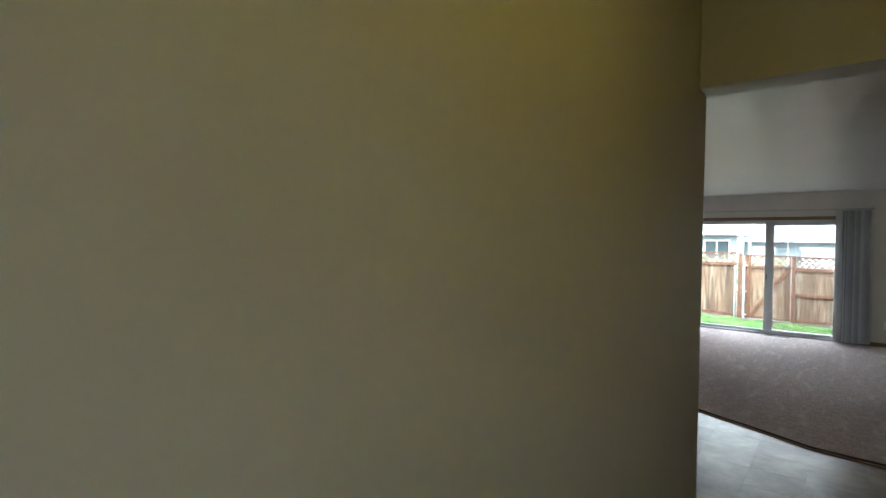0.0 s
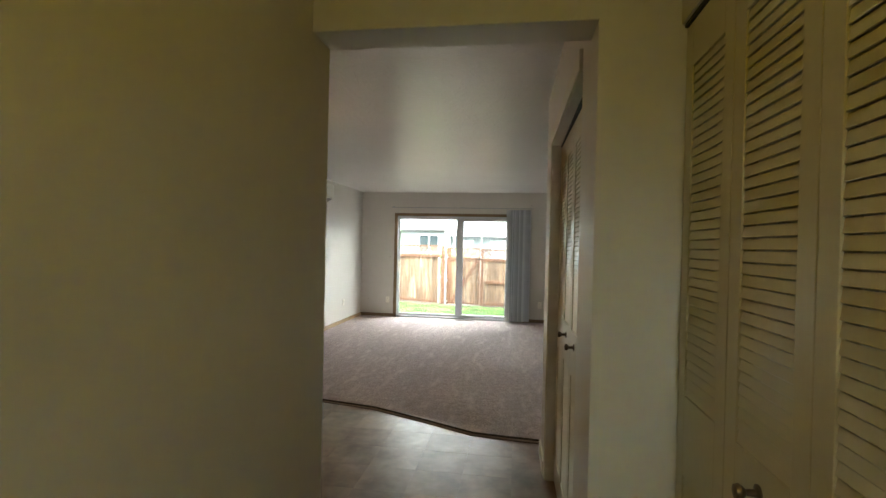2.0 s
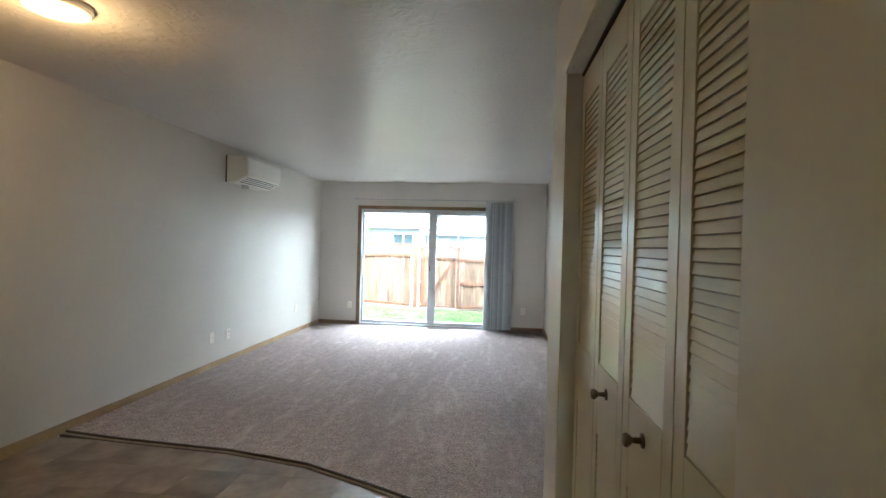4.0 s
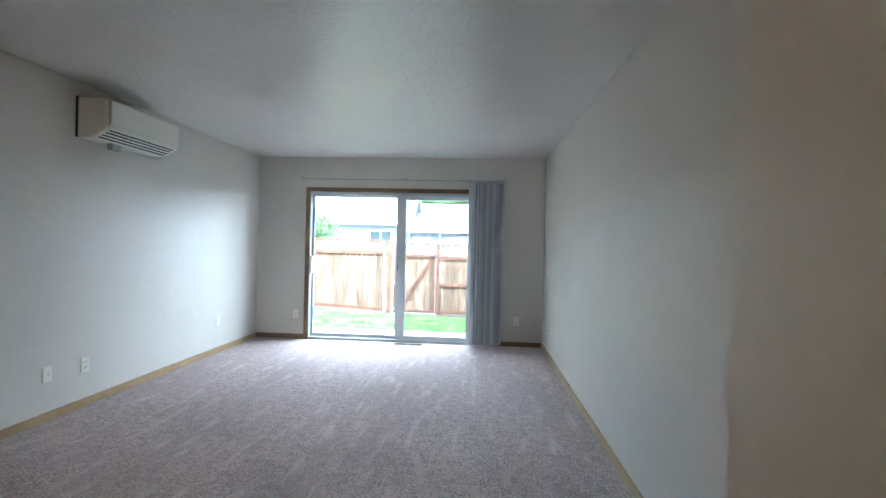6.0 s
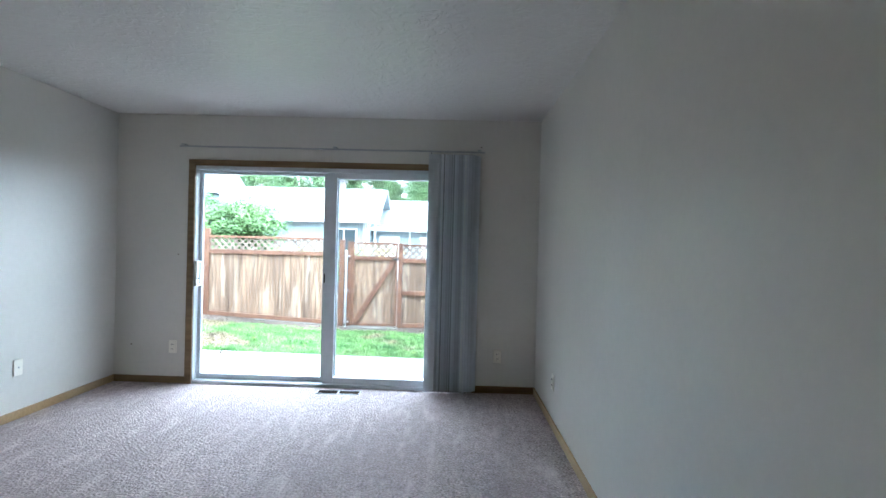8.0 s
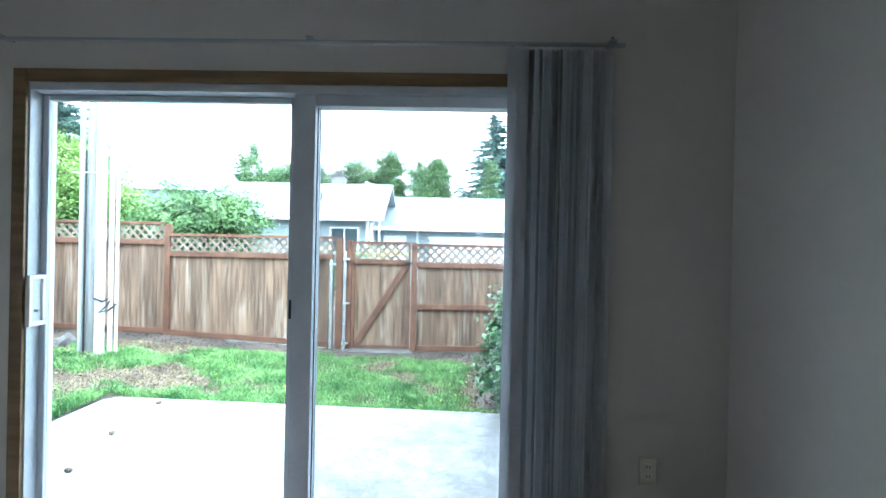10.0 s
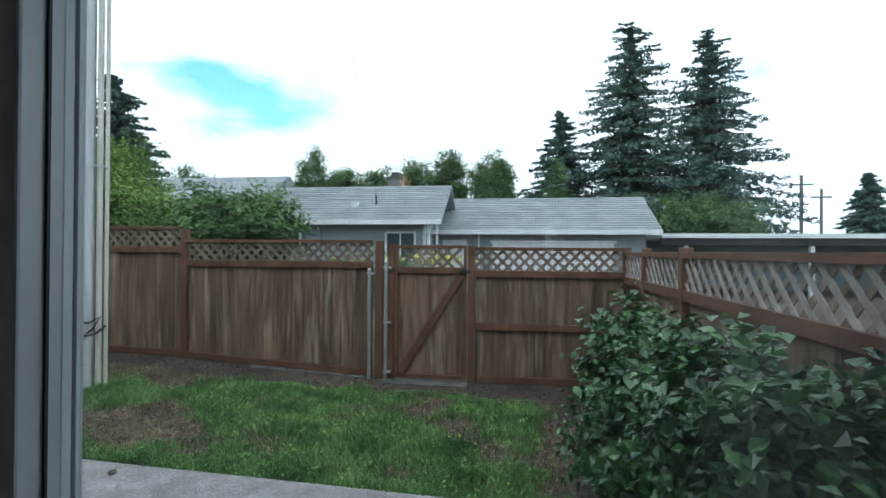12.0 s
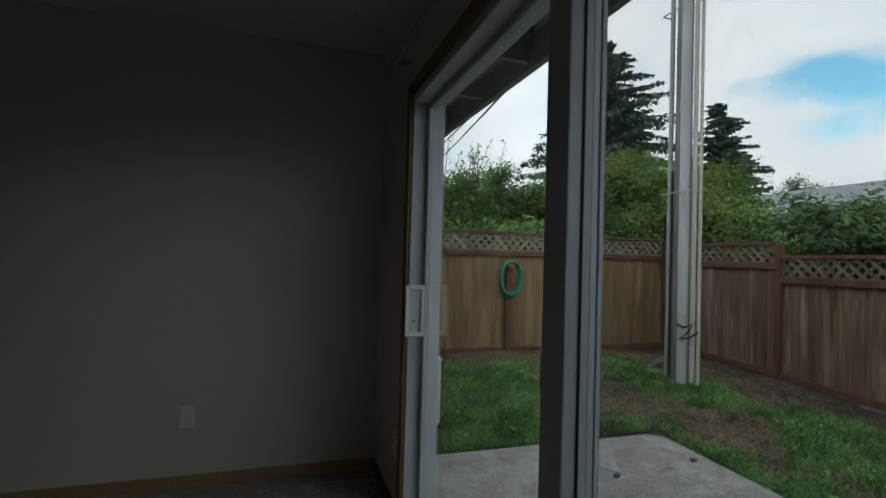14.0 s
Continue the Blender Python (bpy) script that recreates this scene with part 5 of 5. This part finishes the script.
    part("roof", boxes((-6.9, 20, -2.5, 2.5, 2.28, 2.46), bevel=0.02), house_trim, c, "white flat metal roof")
    part("beam", boxes((-6.9, 20, -2.4, -2.2, 2.02, 2.28)), gasket, c)
    for i in range(6):
        part("post", boxes((-6.0 + 4.5 * i, -5.85 + 4.5 * i, -2.3, -2.15, 0, 2.02)), house_trim, c)
    part("back_wall", boxes((-6.9, 20, 2.3, 2.4, 0, 2.28)), siding, c)


neighbour()

for i, (x, y, hgt, r, n) in enumerate(((12.1, 45, 22.2, 7.4, 5), (18.9, 46, 21.6, 6.8, 6), (6.2, 46, 14.8, 4.6, 7), (39, 58, 10.4, 3.2, 8))):
    conifer("spruce_tree", "tall dark-green spruce tree behind the houses", x, y, -0.4, hgt, r * 1.22, n, whorls=38, arms=13, dense=84, power=0.80, fine=0.60)
conifer("spruce_tree", "broad dark-green fir tree behind the side fence", -12.9, 10.9, -0.4, 10.0, 4.6, 9, whorls=58, arms=11, dense=150, power=0.66, low=0.12, fine=0.30)
conifer("spruce_tree", "slim dark-green fir tree behind the shrubs", -11.9, 15.3, -0.4, 8.0, 2.5, 10, whorls=50, arms=10, dense=110, power=0.58, fine=0.28)
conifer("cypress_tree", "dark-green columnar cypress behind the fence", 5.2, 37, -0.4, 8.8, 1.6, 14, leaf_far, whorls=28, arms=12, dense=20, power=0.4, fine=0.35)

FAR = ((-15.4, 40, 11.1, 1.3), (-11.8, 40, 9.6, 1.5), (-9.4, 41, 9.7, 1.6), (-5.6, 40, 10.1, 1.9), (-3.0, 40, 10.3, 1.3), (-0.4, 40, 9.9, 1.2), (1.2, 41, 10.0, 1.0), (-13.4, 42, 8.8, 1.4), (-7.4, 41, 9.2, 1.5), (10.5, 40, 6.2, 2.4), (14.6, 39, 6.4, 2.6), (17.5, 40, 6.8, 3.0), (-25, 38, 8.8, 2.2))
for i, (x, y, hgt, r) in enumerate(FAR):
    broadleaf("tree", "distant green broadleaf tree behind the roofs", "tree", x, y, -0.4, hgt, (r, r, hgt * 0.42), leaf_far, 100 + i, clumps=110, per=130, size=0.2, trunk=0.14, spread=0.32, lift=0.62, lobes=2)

broadleaf("shrub", "large rhododendron shrub behind the fence", "shrub", -2.35, 7.4, -0.3, 2.62, (1.5, 0.85, 0.95), leaf_rhodo, 201, clumps=170, per=80, size=0.10, trunk=0.06, spread=0.13, lift=0.72, shell=0.6)
broadleaf("maple_tree", "bright green bushy maple behind the side fence", "tree", -6.9, 7.9, -0.3, 4.5, (1.6, 2.6, 1.65), leaf_green, 202, clumps=190, per=330, size=0.085, trunk=0.12, spread=0.26, lift=0.60, shell=0.62)
broadleaf("shrub", "green shrub behind the corner of the fence", "shrub", -4.9, 7.9, -0.3, 3.2, (1.3, 1.0, 1.2), leaf_green, 203, clumps=190, per=120, size=0.085, trunk=0.08, spread=0.2, lift=0.62)
broadleaf("shrub", "dark green bramble hedge behind the side fence", "hedge", -5.9, 3.7, -0.3, 2.5, (1.0, 2.5, 0.95), leaf_hedge, 204, clumps=230, per=100, size=0.115, trunk=0.06, spread=0.18, lift=0.62)
for x, y, hgt, n in ((-8.1, 4.4, 4.3, 205), (-8.3, 5.4, 4.4, 215)):
    broadleaf("cypress_tree", "dark-green columnar cypress behind the side fence", "tree", x, y, -0.3, hgt, (0.52, 0.52, 2.0), leaf_hedge, n, clumps=190, per=150, size=0.075, trunk=0.08, spread=0.13, lift=0.52, shell=0.6, lobes=1)
plum = broadleaf("tree", "green garden tree with sparse upright twigs behind the side fence", "tree", -9.9, 4.1, -0.3, 4.7, (1.3, 1.1, 1.4), leaf_hedge, 206, clumps=150, per=90, size=0.10, trunk=0.1, spread=0.2, lift=0.66)


def twigs(tree, count, seed):
    """Thin shoots that stand out of the crown, each with a few leaves."""
    rnd = np.random.default_rng(seed)
    bm, P = bmesh.new(), []
    for i in range(count):
        a = Vector((rnd.uniform(-0.9, 0.9), rnd.uniform(-1.0, 1.2), rnd.uniform(3.2, 4.0)))
        b = a + Vector((rnd.uniform(-0.4, 0.4), rnd.uniform(-0.2, 0.5), rnd.uniform(0.6, 1.25)))
        tube(bm, a, b, 0.016, 0.004, 5)
        for k in range(26):
            q = a.lerp(b, rnd.uniform(0.3, 1.0))
            P.append((q.x + rnd.normal() * 0.07, q.y + rnd.normal() * 0.07, q.z + rnd.normal() * 0.06))
    part("shoots", bm, bark, tree)
    ob = new("shoot_leaves", leaf_mesh(P, np.tile((0, 0, 1.0), (len(P), 1)), rnd.uniform(0.06, 0.12, len(P)), rnd, leaf_hedge))
    ob.parent = tree


twigs(plum, 15, 216)
broadleaf("tree", "green trees beyond the side fence", "tree", -13.5, 1.9, -0.3, 4.0, (2.4, 1.6, 1.5), leaf_hedge, 207, clumps=220, per=70, size=0.22, trunk=0.12, spread=0.3, lift=0.6)
broadleaf("shrub", "yellow-flowering broom behind the gate", "shrub", 0.1, 8.6, -0.42, 1.55, (1.7, 0.6, 0.5), leaf_rhodo, 208, clumps=70, per=24, size=0.11, trunk=0.03, spread=0.14, lift=0.72)


def flowers():
    rnd = np.random.default_rng(12)
    P = np.concatenate([rnd.normal(scale=(0.42, 0.1, 0.09), size=(34, 3)) * (1, 1, 0.6) + (-0.45, 7.7, 1.17), rnd.normal(scale=(0.25, 0.1, 0.05), size=(130, 3)) + (1.25, 7.4, 1.15)])
    ob = new("flowers", leaf_mesh(P, np.tile((0, -1, 0.5), (len(P), 1)), rnd.uniform(0.03, 0.065, len(P)), rnd, flower_yellow, 0.9, 0.1))
    tagged(ob, "bright yellow flowers seen through the gate lattice", "flowers", kind="stuff")


flowers()


def wires():
    for a, b, sag, r in (((-25.7, 6.7, 6.1), (0.75, 0.66, 2.30), 0.2, 0.008), ((-25.5, 6.6, 6.9), (0.55, 0.66, 2.32), 0.2, 0.008)):
        a, b = Vector(a), Vector(b)
        pts = [a.lerp(b, i / 16) - Vector((0, 0, sag * 4 * (i / 16) * (1 - i / 16))) for i in range(17)]
        ob = new("cable", curve_tube([tuple(p) for p in pts], r, cable_black))
        tagged(ob, "black overhead service wire to the house", "cable", "service wires")
    ob = new("cable", curve_tube([(-3.85, 13.0, 16.0), (-3.45, 19.6, 3.99)], 0.006, cable_black))
    tagged(ob, "thin dark wire hanging beyond the fence", "cable", "service wires")
    for i, (x, y, h) in enumerate(((26.9, 47, 8.6), (31.2, 52, 8.0))):
        p = thing("telephone_pole", "distant wooden telephone pole", "pole", (x, y, -0.42), group="telephone poles")
        bm = bmesh.new()
        tube(bm, (0, 0, 0), (0, 0, h), 0.16, 0.12, 10)
        part("pole", bm, pole_wood, p)
        part("crossarm", boxes((-0.9, 0.9, -0.06, 0.06, h - 0.9, h - 0.75)), pole_wood, p)


wires()


# ---- vinyl tiles of the hall and dining floor ----
def vinyl_tiles():
    floor = bpy.data.objects["floor"]
    p = 0.305
    me = mesh_of(boxes((-p / 2 + 0.0005, p / 2 - 0.0005, -p / 2 + 0.0005, p / 2 - 0.0005, -0.002, 0.002)), vinyl_mat)
    for i in range(11):
        for j in range(21):
            x, y = 0.16 + i * p, -5.30 - j * p
            if y < YL + 0.1 and x < LX - 0.1:
                continue
            if x > HX - 0.1 and y > YR - 0.2:
                continue
            if x > CX - 0.1 or y < YE + 0.2:
                continue
            piece("tile", me, floor, pose(x, y, -0.0135, 0, 0, 90 * ((i + j) % 4)))


vinyl_tiles()
